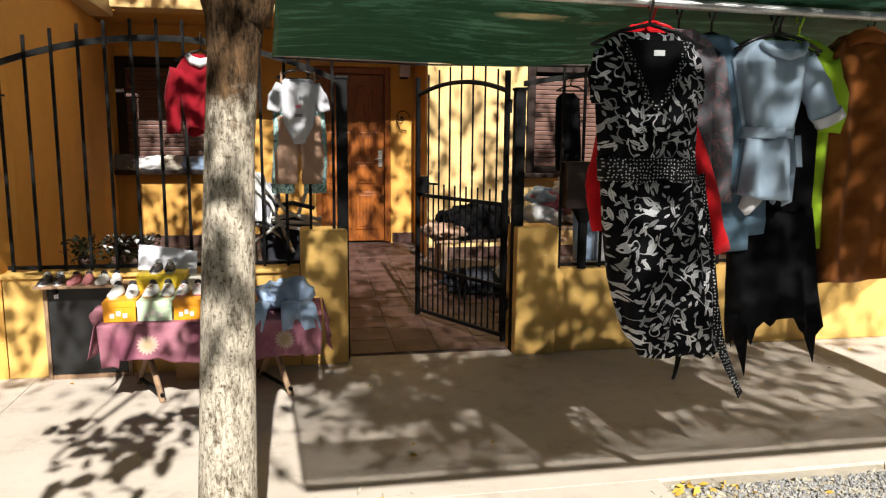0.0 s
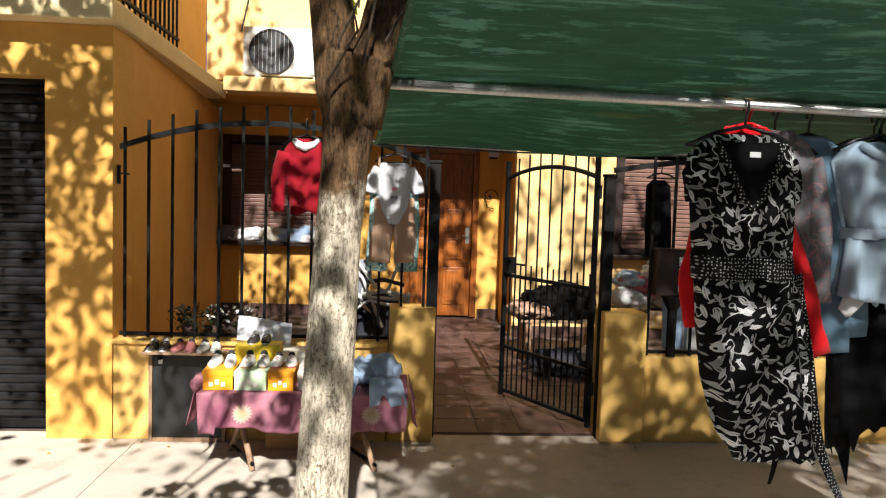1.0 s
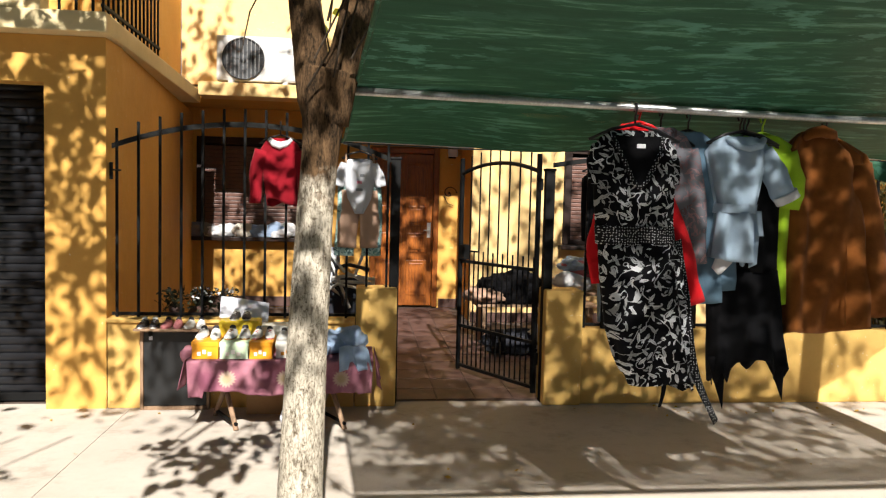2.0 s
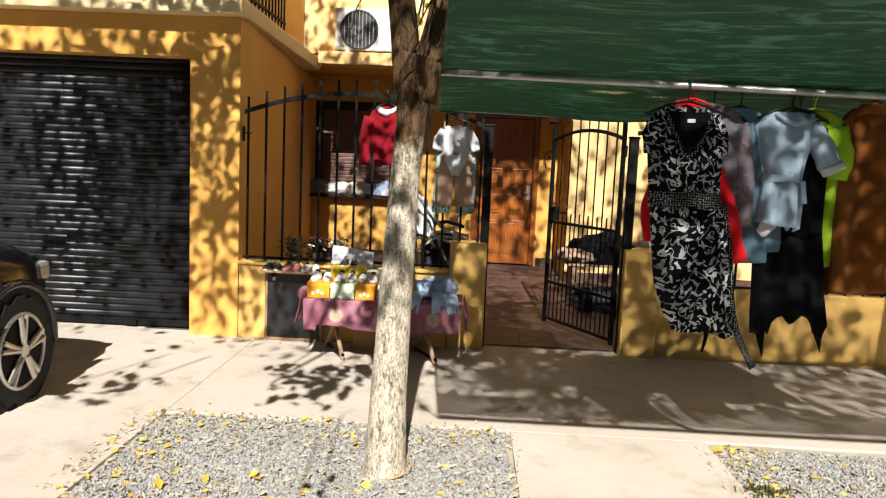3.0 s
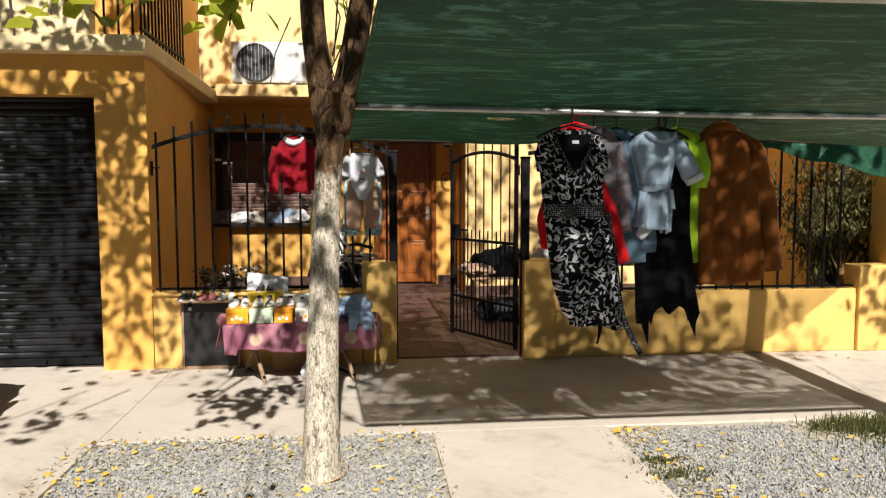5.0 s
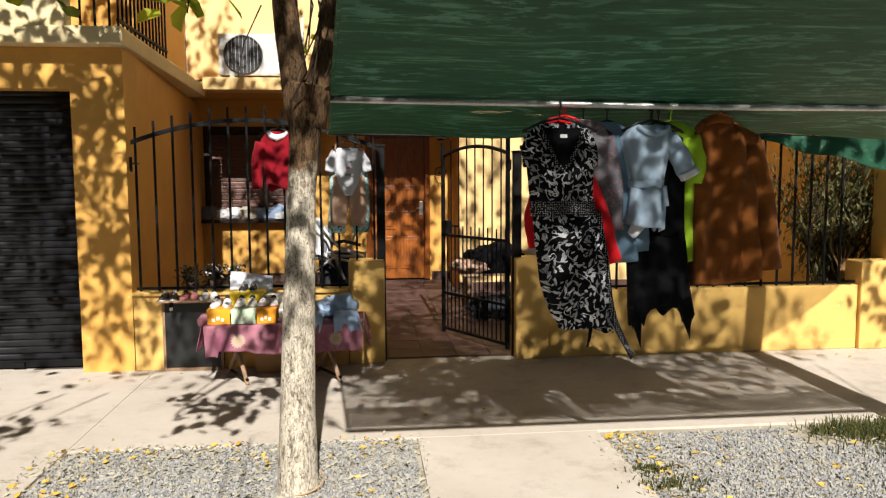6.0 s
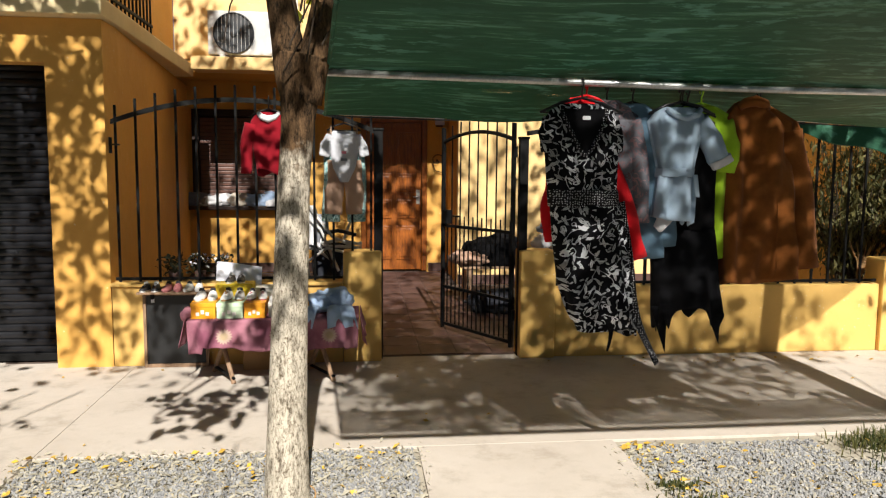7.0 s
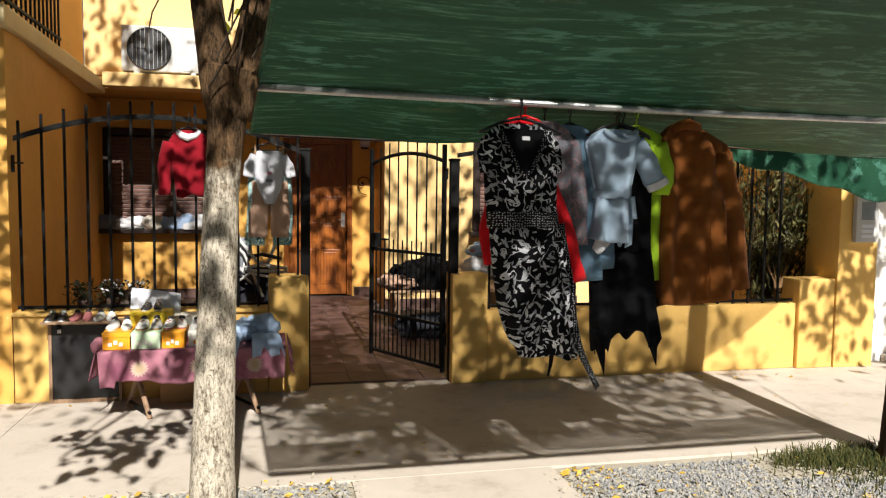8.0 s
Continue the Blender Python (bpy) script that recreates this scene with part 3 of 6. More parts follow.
def front_door():
    t = thing("door_1", (0.314, Y + 0.04, 0.14), "closed varnished orange panelled wooden front door", "door", kind="structure")
    w = 0.45
    for x0, x1, z0, z1 in ((-w, -w + 0.07, 0, 2.1), (w - 0.07, w, 0, 2.1), (-w + 0.072, w - 0.072, 2.03, 2.1)):
        part("door_frame", box(x0, -0.05, z0, x1, 0.1, z1, 0.006), DOORWOOD, t)
    part("leaf", box(-w + 0.075, 0.0, 0.01, w - 0.075, 0.045, 2.025, 0.004), DOORWOOD, t)
    for x0, x1 in ((-0.30, -0.03), (0.03, 0.30)):
        for z0, z1 in ((0.15, 0.62), (0.72, 0.98), (1.08, 1.34), (1.44, 1.90)):
            bm = box(x0, -0.012, z0, x1, 0.0, z1, 0.008)
            box(x0 + 0.04, -0.022, z0 + 0.04, x1 - 0.04, -0.012, z1 - 0.04, 0.006, bm)
            part("panel", bm, DOORWOOD, t)
    part("lock_plate", box(0.305, -0.008, 0.92, 0.355, -0.0005, 1.12, 0.003), GALV, t, "worn steel lock plate")
    part("door_handle", tube([(0.33, -0.01, 1.02), (0.33, -0.05, 1.02), (0.26, -0.055, 1.02)], 0.009, 8), GALV, t, "steel lever handle")


front_door()


# ---- ironwork ----
def rail_z(x, x0, x1, z0, zm, z1):
    u = (x - x0) / (x1 - x0)
    return z0 * (1 - u) + z1 * u + 4 * u * (1 - u) * (zm - (z0 + z1) / 2)


def railing(x0, x1, base, z0, zm, z1, xs, y, label, tip=0.11):
    t = thing("railing", ((x0 + x1) / 2, y, base), label, "railing")
    cx = (x0 + x1) / 2

    def rz(x):
        return rail_z(x, x0, x1, z0, zm, z1)
    pts = [(x0 + (x1 - x0) * i / 24 - cx, 0, rz(x0 + (x1 - x0) * i / 24) - base) for i in range(25)]
    bm = bmesh.new()
    ring = []
    for p in pts:
        ring.append([bm.verts.new(Vector(p) + Vector(o)) for o in ((0, -0.012, -0.018), (0, 0.012, -0.018), (0, 0.012, 0.018), (0, -0.012, 0.018))])
    for a, b in zip(ring, ring[1:]):
        for j in range(4):
            bm.faces.new((a[j], a[(j + 1) % 4], b[(j + 1) % 4], b[j]))
    bm.faces.new(ring[0][::-1])
    bm.faces.new(ring[-1])
    part("top_rail", bm, IRON_SHINY, t)
    part("bottom_rail", box(x0 - cx, -0.012, 0.01, x1 - cx, 0.012, 0.032, 0.002), IRON, t)
    for x in xs:
        h = rz(x) - base + tip
        part("bar", box(x - cx - 0.009, -0.029, 0.0, x - cx + 0.009, -0.0125, h, 0.002), IRON, t)
    return t


railing(-2.035, -0.055, 0.645, 1.862, 2.042, 1.82, [-1.997 + 0.1475 * i for i in range(14)], 0.1, "black iron railing with a bowed top rail on the low wall")
t = bpy.data.objects["railing"]
part("latch", tube([(-1.06, -0.03, 1.05), (-0.92, -0.03, 1.045)], 0.006, 8), IRON_SHINY, t)
part("latch_plate", box(-1.0, -0.034, 0.98, -0.975, -0.03, 1.10, 0.002), IRON_SHINY, t)
railing(1.17, 4.29, 0.585, 1.82, 1.96, 1.82, [1.44 + 0.1485 * i for i in range(19)], 0.1, "black iron railing with a bowed top rail on the low wall")
for x, z in ((-0.022, 1.825), (1.15, 1.775)):
    t = thing("gate_post", (x, 0.12, 0.0), "black square iron gate post by the pillar", "post", "gate posts")
    part("post", box(-0.035, -0.035, 0.0, 0.035, 0.035, z, 0.004), IRON, t)
    part("cap", box(-0.042, -0.042, z, 0.042, 0.042, z + 0.02, 0.006), IRON, t)


def gate():
    hinge, free = Vector((1.09, 0.17, 0.03)), Vector((0.60, 1.06, 0.03))
    t = thing("metal_gate", hinge, "black iron bar gate with an arched top, standing open", "gate")
    L = (free - hinge).xy.length
    t.rotation_euler = (0, 0, math.atan2(free.y - hinge.y, free.x - hinge.x))

    def top(x):
        return 1.74 + 0.085 * (1 - ((x - L / 2) / (L / 2)) ** 2)
    for x in (0.015, L - 0.015):
        part("stile", box(x - 0.015, -0.015, 0.02, x + 0.015, 0.015, 1.88, 0.003), IRON, t)
    bm = tube([(0.02 + (L - 0.04) * i / 16, 0, top((0.02 + (L - 0.04) * i / 16))) for i in range(17)], 0.017, 6)
    part("arched_rail", bm, IRON, t)
    for z in (0.05, 0.40, 0.97):
        part("cross_rail", box(0.032, -0.012, z, L - 0.032, 0.012, z + 0.026, 0.002), IRON, t)
    n = 8
    for i in range(1, n):
        x = L * i / n
        part("bar", box(x - 0.007, -0.02, 0.05, x + 0.007, -0.0125, top(x) + 0.12, 0.002), IRON, t)
    for i in range(n):
        x = L * (i + 0.5) / n
        part("bar", box(x - 0.007, -0.02, 0.05, x + 0.007, -0.0125, 1.08, 0.002), IRON, t)
    part("lock_box", box(L - 0.11, -0.03, 1.00, L - 0.032, 0.03, 1.13, 0.006), IRON, t)
    part("handle", tube([(L - 0.07, -0.03, 1.07), (L - 0.07, -0.07, 1.07), (L - 0.16, -0.075, 1.07)], 0.009, 8), IRON, t)
    for z in (0.25, 1.6):
        part("hinge", tube([(-0.01, 0, z), (-0.01, 0, z + 0.09)], 0.016, 8), IRON, t)


gate()


def balcony_rail():
    t = thing("balcony_railing", (-2.06, 0.6, 2.737), "black iron balcony railing with vertical bars", "railing")
    part("top_rail", box(-0.015, -0.62, 0.88, 0.015, 0.84, 0.91, 0.003), IRON, t)
    part("bottom_rail", box(-0.012, -0.62, 0.06, 0.012, 0.84, 0.085, 0.003), IRON, t)
    for i in range(14):
        y = -0.6 + i * 0.108
        part("bar", box(-0.008, y - 0.008, 0.0, 0.008, y + 0.008, 0.88, 0.002), IRON, t)
    part("front_rail", box(-0.33, -0.635, 0.88, 0.015, -0.622, 0.91, 0.003), IRON, t)
    for i in range(3):
        x = -0.28 + 0.11 * i
        part("bar", box(x - 0.008, -0.63, 0.0, x + 0.008, -0.614, 0.88, 0.002), IRON, t)


balcony_rail()


# ---- street trees ----
def limb(start, bend, end, r0, r1, n=9, seg=7, rough=0.02):
    pts, rad = [], []
    a, b, c = Vector(start), Vector(bend), Vector(end)
    for i in range(seg + 1):
        u = i / seg
        p = a * (1 - u) ** 2 + b * 2 * u * (1 - u) + c * u * u
        p += Vector((noise.noise(p * 3), noise.noise(p * 3 + Vector((5, 0, 0))), 0)) * rough * min(1, i)
        pts.append(p)
        rad.append(r0 + (r1 - r0) * u)
    return pts, rad


def trunk_mesh(pts, rad, n=26):
    bm = tube(pts, rad, n)
    for v in bm.verts:
        q = v.co
        d = 0.014 * noise.noise(Vector((q.x * 24, q.y * 24, q.z * 2.2))) + 0.008 * noise.noise(q * 15)
        c = Vector((q.x, q.y, 0))
        v.co += (Vector((v.normal.x, v.normal.y, 0)) if v.normal.length else c) * d
    return bm


def crown_spots(rng, clumps, per, spread):
    spots = []
    for c in clumps:
        for _ in range(per):
            spots.append(Vector(c) + Vector((rng.gauss(0, spread * 0.68), rng.gauss(0, spread * 0.68), rng.gauss(0, spread * 1.35))))
    return spots


def ellipsoid(rng, c, r, n, low):
    out = []
    while len(out) < n:
        p = Vector((rng.uniform(-1, 1), rng.uniform(-1, 1), rng.uniform(-1, 1)))
        if 0.25 < p.length < 1:
            q = Vector((c[0] + p.x * r[0], c[1] + p.y * r[1], c[2] + p.z * r[2]))
            if q.z > low(q):
                out.append(q)
    return out


def street_tree():
    rng = random.Random(7)
    t = thing("street_tree", (-0.51, -2.53, -0.03), "street tree with limewashed trunk forking above head height", "tree")
    o = Vector(t.location)

    def loc(p):
        return Vector(p) - o
    keys = [((-0.51, -2.53, -0.06), 0.125), ((-0.508, -2.53, 0.04), 0.102), ((-0.503, -2.53, 0.38), 0.088), ((-0.482, -2.53, 0.98), 0.077), ((-0.46, -2.53, 1.47), 0.069), ((-0.442, -2.53, 1.70), 0.071), ((-0.43, -2.53, 1.86), 0.085), ((-0.425, -2.53, 1.96), 0.10), ((-0.42, -2.53, 2.0), 0.104)]
    pts, rad = [], []
    for (a, ra), (b, rb) in zip(keys, keys[1:]):
        for s in range(6):
            pts.append(loc(Vector(a).lerp(Vector(b), s / 6)))
            rad.append(ra + (rb - ra) * s / 6)
    part("trunk", trunk_mesh(pts, rad), BARK, t, smooth=True)
    part("wire_loop", tube([(0.11 * math.cos(a) + 0.02, 0.11 * math.sin(a), 0.06 + 0.025 * math.sin(a + 0.6)) for a in [0.3 * i for i in range(22)]], 0.0035, 6), CARD, t, "loose brown wire round the foot")
    limbs = [
        ((-0.448, -2.53, 1.84), (-0.51, -2.51, 2.15), (-0.60, -2.48, 3.3), 0.07, 0.052),
        ((-0.408, -2.53, 1.80), (-0.32, -2.53, 2.10), (-0.18, -2.5, 3.2), 0.07, 0.056),
        ((-0.63, -2.45, 3.25), (-1.1, -2.7, 3.8), (-2.2, -3.2, 4.3), 0.05, 0.02),
        ((-0.18, -2.5, 3.15), (0.4, -2.6, 3.8), (1.3, -3.0, 4.4), 0.05, 0.02),
        ((-0.63, -2.45, 3.25), (-0.6, -2.5, 4.2), (-0.8, -2.2, 5.6), 0.05, 0.02),
        ((-0.63, -2.45, 3.1), (-0.9, -3.6, 3.5), (-1.3, -5.0, 3.2), 0.035, 0.012),
        ((-0.18, -2.5, 3.1), (-0.1, -2.4, 4.2), (0.2, -2.7, 5.4), 0.045, 0.02),
        ((-1.3, -2.8, 3.8), (-2.2, -2.6, 4.4), (-3.4, -2.7, 4.6), 0.03, 0.012),
    ]
    for s, b, e, r0, r1 in limbs:
        p, r = limb(s, b, e, r0, r1, seg=12)
        part("limb", trunk_mesh([loc(q) for q in p], r, 16), BARK, t, smooth=True)
    # thin shoots round the fork
    for i in range(7):
        a = Vector((rng.uniform(-0.5, -0.25), -2.62 - rng.uniform(0, 0.06), rng.uniform(1.9, 2.3)))
        b = a + Vector((rng.uniform(-0.05, 0.16), rng.uniform(-0.15, 0.02), rng.uniform(0.25, 0.7)))
        part("shoot", tube([loc(a), loc(a.lerp(b, 0.5) + Vector((0.06, -0.02, -0.03))), loc(b)], [0.0045, 0.0035, 0.0018], 6), BARK_DARK, t)
    # hanging twigs in front of the garage and porch
    hang = []
    for x, y, z, n, sp in ((-1.06, -4.3, 2.42, 44, 0.13), (-0.93, -4.15, 2.5, 26, 0.10), (-0.78, -3.38, 2.14, 12, 0.055), (-0.70, -3.36, 2.2, 6, 0.05), (-1.37, -3.55, 2.13, 12, 0.06), (-0.42, -2.42, 2.17, 4, 0.05), (-2.25, -4.9, 2.75, 30, 0.14), (-2.6, -5.2, 3.0, 26, 0.16)):
        top = Vector((x * 0.85, y * 0.98, z + 0.75))
        part("twig", tube([loc(top), loc((x * 0.93, y, z + 0.4)), loc((x, y, z))], [0.008, 0.006, 0.003], 6), BARK_DARK, t)
        for _ in range(n):
            hang.append(loc(Vector((x, y, z)) + Vector((rng.gauss(0, sp), rng.gauss(0, sp), abs(rng.gauss(0, sp * 1.3))))))
    vs, fs = leaves(hang, 0.115, rng)
    raw("hanging_leaves", vs, fs, LEAF_SUN, t)
    # two low sprays close over the walk
    for x, y, z, n in ((-0.76, -5.24, 1.73, 4), (-0.70, -4.97, 1.83, 5)):
        part("twig", tube([loc((x - 0.05, y - 0.02, z + 0.9)), loc((x - 0.03, y, z + 0.4)), loc((x, y, z))], [0.005, 0.004, 0.002], 6), BARK_DARK, t)
        for _ in range(n):
            vs, fs = leaves([loc(Vector((x, y, z)) + Vector((rng.gauss(0, 0.03), rng.gauss(0, 0.03), abs(rng.gauss(0, 0.04)))))], 0.06, rng)
            raw("leaf", vs, fs, LEAF_SUN, t)
    # twig hanging before the ledge
    part("twig", tube([loc((-0.62, -2.6, 2.35)), loc((-0.68, -2.75, 2.15)), loc((-0.70, -2.8, 2.0))], [0.004, 0.003, 0.002], 6), BARK_DARK, t)
    clumps = ellipsoid(rng, (-0.9, -3.9, 5.4), (4.3, 3.9, 2.9), 250, lambda q: max(3.1, 0.84 * ((0.35 if q.x < -0.5 else -1.2 if q.x < 0.8 else 0.45) - q.y), (1.6 + 0.84 * (-2.53 - q.y)) if abs(q.x + 0.47) < 0.6 else 0))
    # low boughs over the pavement
    while len(clumps) < 260:
        x, y, far = rng.uniform(-0.3, 1.0), rng.uniform(-6.6, -4.9), rng.uniform(-1.2, 0.5)
        if abs(x + 0.47) > 0.55:
            clumps.append(Vector((x, y, 0.84 * (far - y))))
    # thinner growth above the pipe's tied end
    clumps = [q for i, q in enumerate(clumps) if i % 5 < 2 or not (-0.2 < q.x < 1.3 and 0.5 < q.y + q.z / 0.84 < 4.5) and (i % 5 < 4 or not (0.9 < q.x < 2.4 and 3.0 < q.y + q.z / 0.84 < 6.0))]
    # boughs reaching over the awning and the hung coat
    for n, x0, x1, f0, f1 in ((18, 1.2, 3.4, 0.9, 3.4), (5, 1.6, 2.3, -1.1, -0.1)):
        for _ in range(n):
            y = rng.uniform(-6.2, -4.6)
            clumps.append(Vector((rng.uniform(x0, x1), y, 0.84 * (rng.uniform(f0, f1) - y))))
    # boughs over the front half of the awning
    for i in range(24):
        y = rng.uniform(-7.0, -5.6)
        clumps.append(Vector((0.25 + 0.13 * i + rng.uniform(-0.1, 0.1), y, 0.84 * (rng.uniform(-0.85, -0.2) - y))))
    spots = crown_spots(rng, clumps, 62, 0.25)
    # small sprays before the stem and the low wall
    sprays = [Vector((-0.37, -6.9, 0.84 * (-1.38 + 6.9))), Vector((-0.46, -7.1, 0.84 * (-0.80 + 7.1)))]
    for i in range(15):
        y = rng.uniform(-7.0, -6.0)
        sprays.append(Vector((1.45 + 0.18 * i, y, 0.84 * (rng.uniform(0.05, 0.5) - y))))
    for i in range(22):
        y = rng.uniform(-4.4, -2.6)
        x = 1.0 + 0.09 * i if i < 15 else -0.15 + 0.14 * (i - 15)
        spots += crown_spots(rng, [Vector((x + rng.uniform(-0.1, 0.1), y, 0.84 * (rng.uniform(3.6, 5.6) + (0.8 if i >= 15 else 0.0) - y)))], 22, 0.17)
    spots += crown_spots(rng, sprays[:2], 34, 0.12) + crown_spots(rng, sprays[2:], 20, 0.13)
    # sprays over the loose flap
    for i in range(7):
        y = rng.uniform(-6.5, -5.5)
        spots += crown_spots(rng, [Vector((3.0 + 0.22 * i, y, 0.84 * (rng.uniform(1.35, 1.7) - y)))], 26, 0.15)
    # open sky over the path and the gravel beside it
    spots = [q for q in spots if not (q.x > -0.15 and q.y + q.z / 0.84 < -1.62)]
    vs, fs = leaves([loc(p) for p in spots], 0.10, rng)
    raw("crown", vs, fs, LEAF, t)


street_tree()


def second_tree():
    rng = random.Random(11)
    t = thing("street_tree", (3.27, -2.17, -0.03), "dark barked street tree standing in rough grass", "tree")
    o = Vector(t.location)
    p, r = limb((3.27, -2.17, -0.06), (3.3, -2.17, 1.2), (3.42, -2.2, 2.9), 0.115, 0.085, seg=24, rough=0.01)
    r[0] = 0.15
    part("trunk", trunk_mesh([q - o for q in p], r), BARK_DARK, t, smooth=True)
    for e in ((4.6, -2.6, 4.6), (2.4, -2.6, 4.9), (3.8, -3.2, 5.2)):
        p, r = limb((3.42, -2.2, 2.85), ((3.42 + e[0]) / 2, -2.3, 3.8), e, 0.07, 0.02, seg=10)
        part("limb", trunk_mesh([q - o for q in p], r, 12), BARK_DARK, t, smooth=True)
    clumps = ellipsoid(rng, (4.5, -2.6, 5.2), (3.0, 2.4, 2.2), 74, lambda q: max(3.2, 0.84 * ((-0.3 if q.x > 3.3 else 0.9) - q.y)))
    vs, fs = leaves([q - o for q in crown_spots(rng, clumps, 44, 0.22)], 0.12, rng)
    raw("crown", vs, fs, LEAF, t)


second_tree()


# ---- awning of shade cloth on a pipe ----
PIPE_Z = 1.925


def net_point(u, v):
    """u along the street, v from the back edge over the pipe to the front edge."""
    ys = [-0.5, -2.33, -4.2]
    if v < 0.5:
        k = v / 0.5
        y = ys[0] + (ys[1] - ys[0]) * k
    else:
        k = (v - 0.5) / 0.5
        y = ys[1] + (ys[2] - ys[1]) * k
    left = -0.42 + 0.10 * min(1, v / 0.5) + 0.12 * max(0, v - 0.5) / 0.5
    right = 3.4 + 1.8 * max(0, 1 - v / 0.46)
    x = left + (right - left) * u
    back = 1.905 - 0.02 * max(0, x - 3.1) - 0.015 * math.sin(u * 9)
    if v < 0.5:
        z = back + (PIPE_Z + 0.035 - back) * k - 0.10 * math.sin(k * math.pi) * (0.5 + 0.5 * math.sin(x * 2.1) ** 2)
    else:
        z = PIPE_Z + 0.035 + 0.16 * k - 0.03 * math.sin(k * math.pi) * (0.4 + 0.6 * math.sin(x * 1.6 + 0.7) ** 2)
    z += 0.010 * noise.noise(Vector((x * 1.6, y * 4, 1.0))) + 0.0022 * noise.noise(Vector((x * 4, y * 14, 4.0)))
    return Vector((x, y, z))


def awning():
    t = thing("awning", (1.3, -2.33, 0.0), "dark green woven shade cloth stretched over a pipe", "awning")
    o = Vector(t.location)
    # the weave: slightly twisted tape yarns side by side along the street
    def weave(v0, v1, n, lift, name):
        vs, fs = [], []
        m = 44
        for i in range(n):
            v = v0 + (v1 - v0) * i / (n - 1)
            base = len(vs)
            for j in range(m + 1):
                p = net_point(j / m, v) - o
                p.z += lift
                r = 0.0035
                vs.extend((p + Vector((0, -r, 0.0011)), p + Vector((0, r, -0.0011)), p + Vector((0, 0, 0.0009))))
            for j in range(m):
                a = base + 3 * j
                for e in range(3):
                    f = (e + 1) % 3
                    fs.append((a + e, a + f, a + 3 + f, a + 3 + e))
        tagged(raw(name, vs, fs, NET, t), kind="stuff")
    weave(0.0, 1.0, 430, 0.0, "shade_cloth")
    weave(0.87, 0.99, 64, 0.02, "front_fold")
    # loose flap hanging from the back rope towards the gate pier
    bm = surface(lambda u, v: Vector((2.95 + 2.0 * u + 0.03 * v, -0.5 - 0.04 * v + 0.03 * math.sin(u * 11) * v, 1.89 - 0.02 * u - v * (0.04 + 0.34 * min(1, u * 1.25)) + 0.015 * math.sin(u * 23) * v)) - o, 50, 14)
    thicken(part("flap", bm, NET, t, "green shade cloth hanging loose", True), 0.003)
    # rolled hems
    for v in (0.0, 1.0):
        part("hem", tube([net_point(i / 60, v) - o for i in range(61)], 0.006, 6), C_WHITE if v == 0.0 else NET, t)
    part("hem", tube([net_point(0.0, i / 50) - o for i in range(51)], 0.009, 6), NET, t)
    part("front_pipe", tube([Vector((-0.2, -4.2, PIPE_Z + 0.17)) - o, Vector((3.44, -4.2, PIPE_Z + 0.17)) - o], 0.02, 12), GALV, t, "galvanised pipe")
    part("back_rope", tube([net_point(i / 60, 0.0) - o + Vector((0, 0, -0.014)) for i in range(61)], 0.005, 6), PLASTIC_BLACK, t)
    for i in range(2):
        x = (3.4, -0.2)[i]
        part("rope", tube([Vector((x, -4.2, PIPE_Z + 0.16)) - o, Vector((x + 0.3 - 0.9 * i, -4.8, 3.6)) - o], 0.006, 6), PLASTIC_BLACK, t)


awning()
t = thing("hanging_pipe", (1.3, -2.32, PIPE_Z), "galvanised pipe tied to the tree, hung with clothes", "pipe")
part("pipe", tube([(-1.72, -0.09, 0.02), (0.5, 0.03, 0.0), (2.1, 0.10, 0.01)], 0.0165, 14), GALV, t, smooth=True)
part("tie", tube([(-1.66 + 0.03 * math.cos(a), -0.085 + 0.03 * math.sin(a), 0.02 + 0.004 * a) for a in [i * 0.7 for i in range(28)]], 0.004, 6), PLASTIC_BLACK, t)


# ---- clothes on the pipe ----
def hanger(parent, colour, half=0.19, drop=0.10, hook=0.05, label=""):
    """Coat hanger hung over the pipe; the parent's origin is the pipe's centre."""
    pts = [(0.012, 0.0, -0.012), (0.021, 0, 0.0), (0.016, 0, 0.016), (0.0, 0, 0.023), (-0.016, 0, 0.016), (-0.02, 0, 0.0), (-0.01, 0, -0.02), (0.0, 0, -0.03), (0.0, 0, -hook - 0.02)]
    bm = tube([(0.0, p[0], p[2]) for p in pts], 0.0045, 8)
    tube([(0, 0, -hook - 0.015), (-half * 0.5, 0, -hook - drop * 0.45), (-half, 0, -hook - drop)], [0.006, 0.007, 0.006], 8, True, bm)
    tube([(0, 0, -hook - 0.015), (half * 0.5, 0, -hook - drop * 0.45), (half, 0, -hook - drop)], [0.006, 0.007, 0.006], 8, True, bm)
    tube([(-half, 0, -hook - drop), (half, 0, -hook - drop)], 0.004, 8, True, bm)
    return part("hanger", bm, colour, parent, label, True)


def body(name, keys, material, parent, label="", fold=(0.003, 0.016), seed=0.0, steps=5, hem=None, n=40):
    rings = lerp_rings(keys, steps)
    f = [fold[0] + (fold[1] - fold[0]) * i / (len(rings) - 1) for i in range(len(rings))]
    bm = hull_tube(rings, n, f, seed)
    if hem:
        zs = [r[0][2] for r in rings]
        lo, hi = min(zs), max(zs)
        c = Vector(rings[-1][0])
        for v in bm.verts:
            k = max(0.0, 1 - (v.co.z - lo) / (0.35 * (hi - lo)))
            v.co.z -= k * hem(math.atan2(v.co.y - c.y, (v.co.x - c.x) * 0.35))
    return thicken(part(name, bm, material, parent, label, True), 0.004)


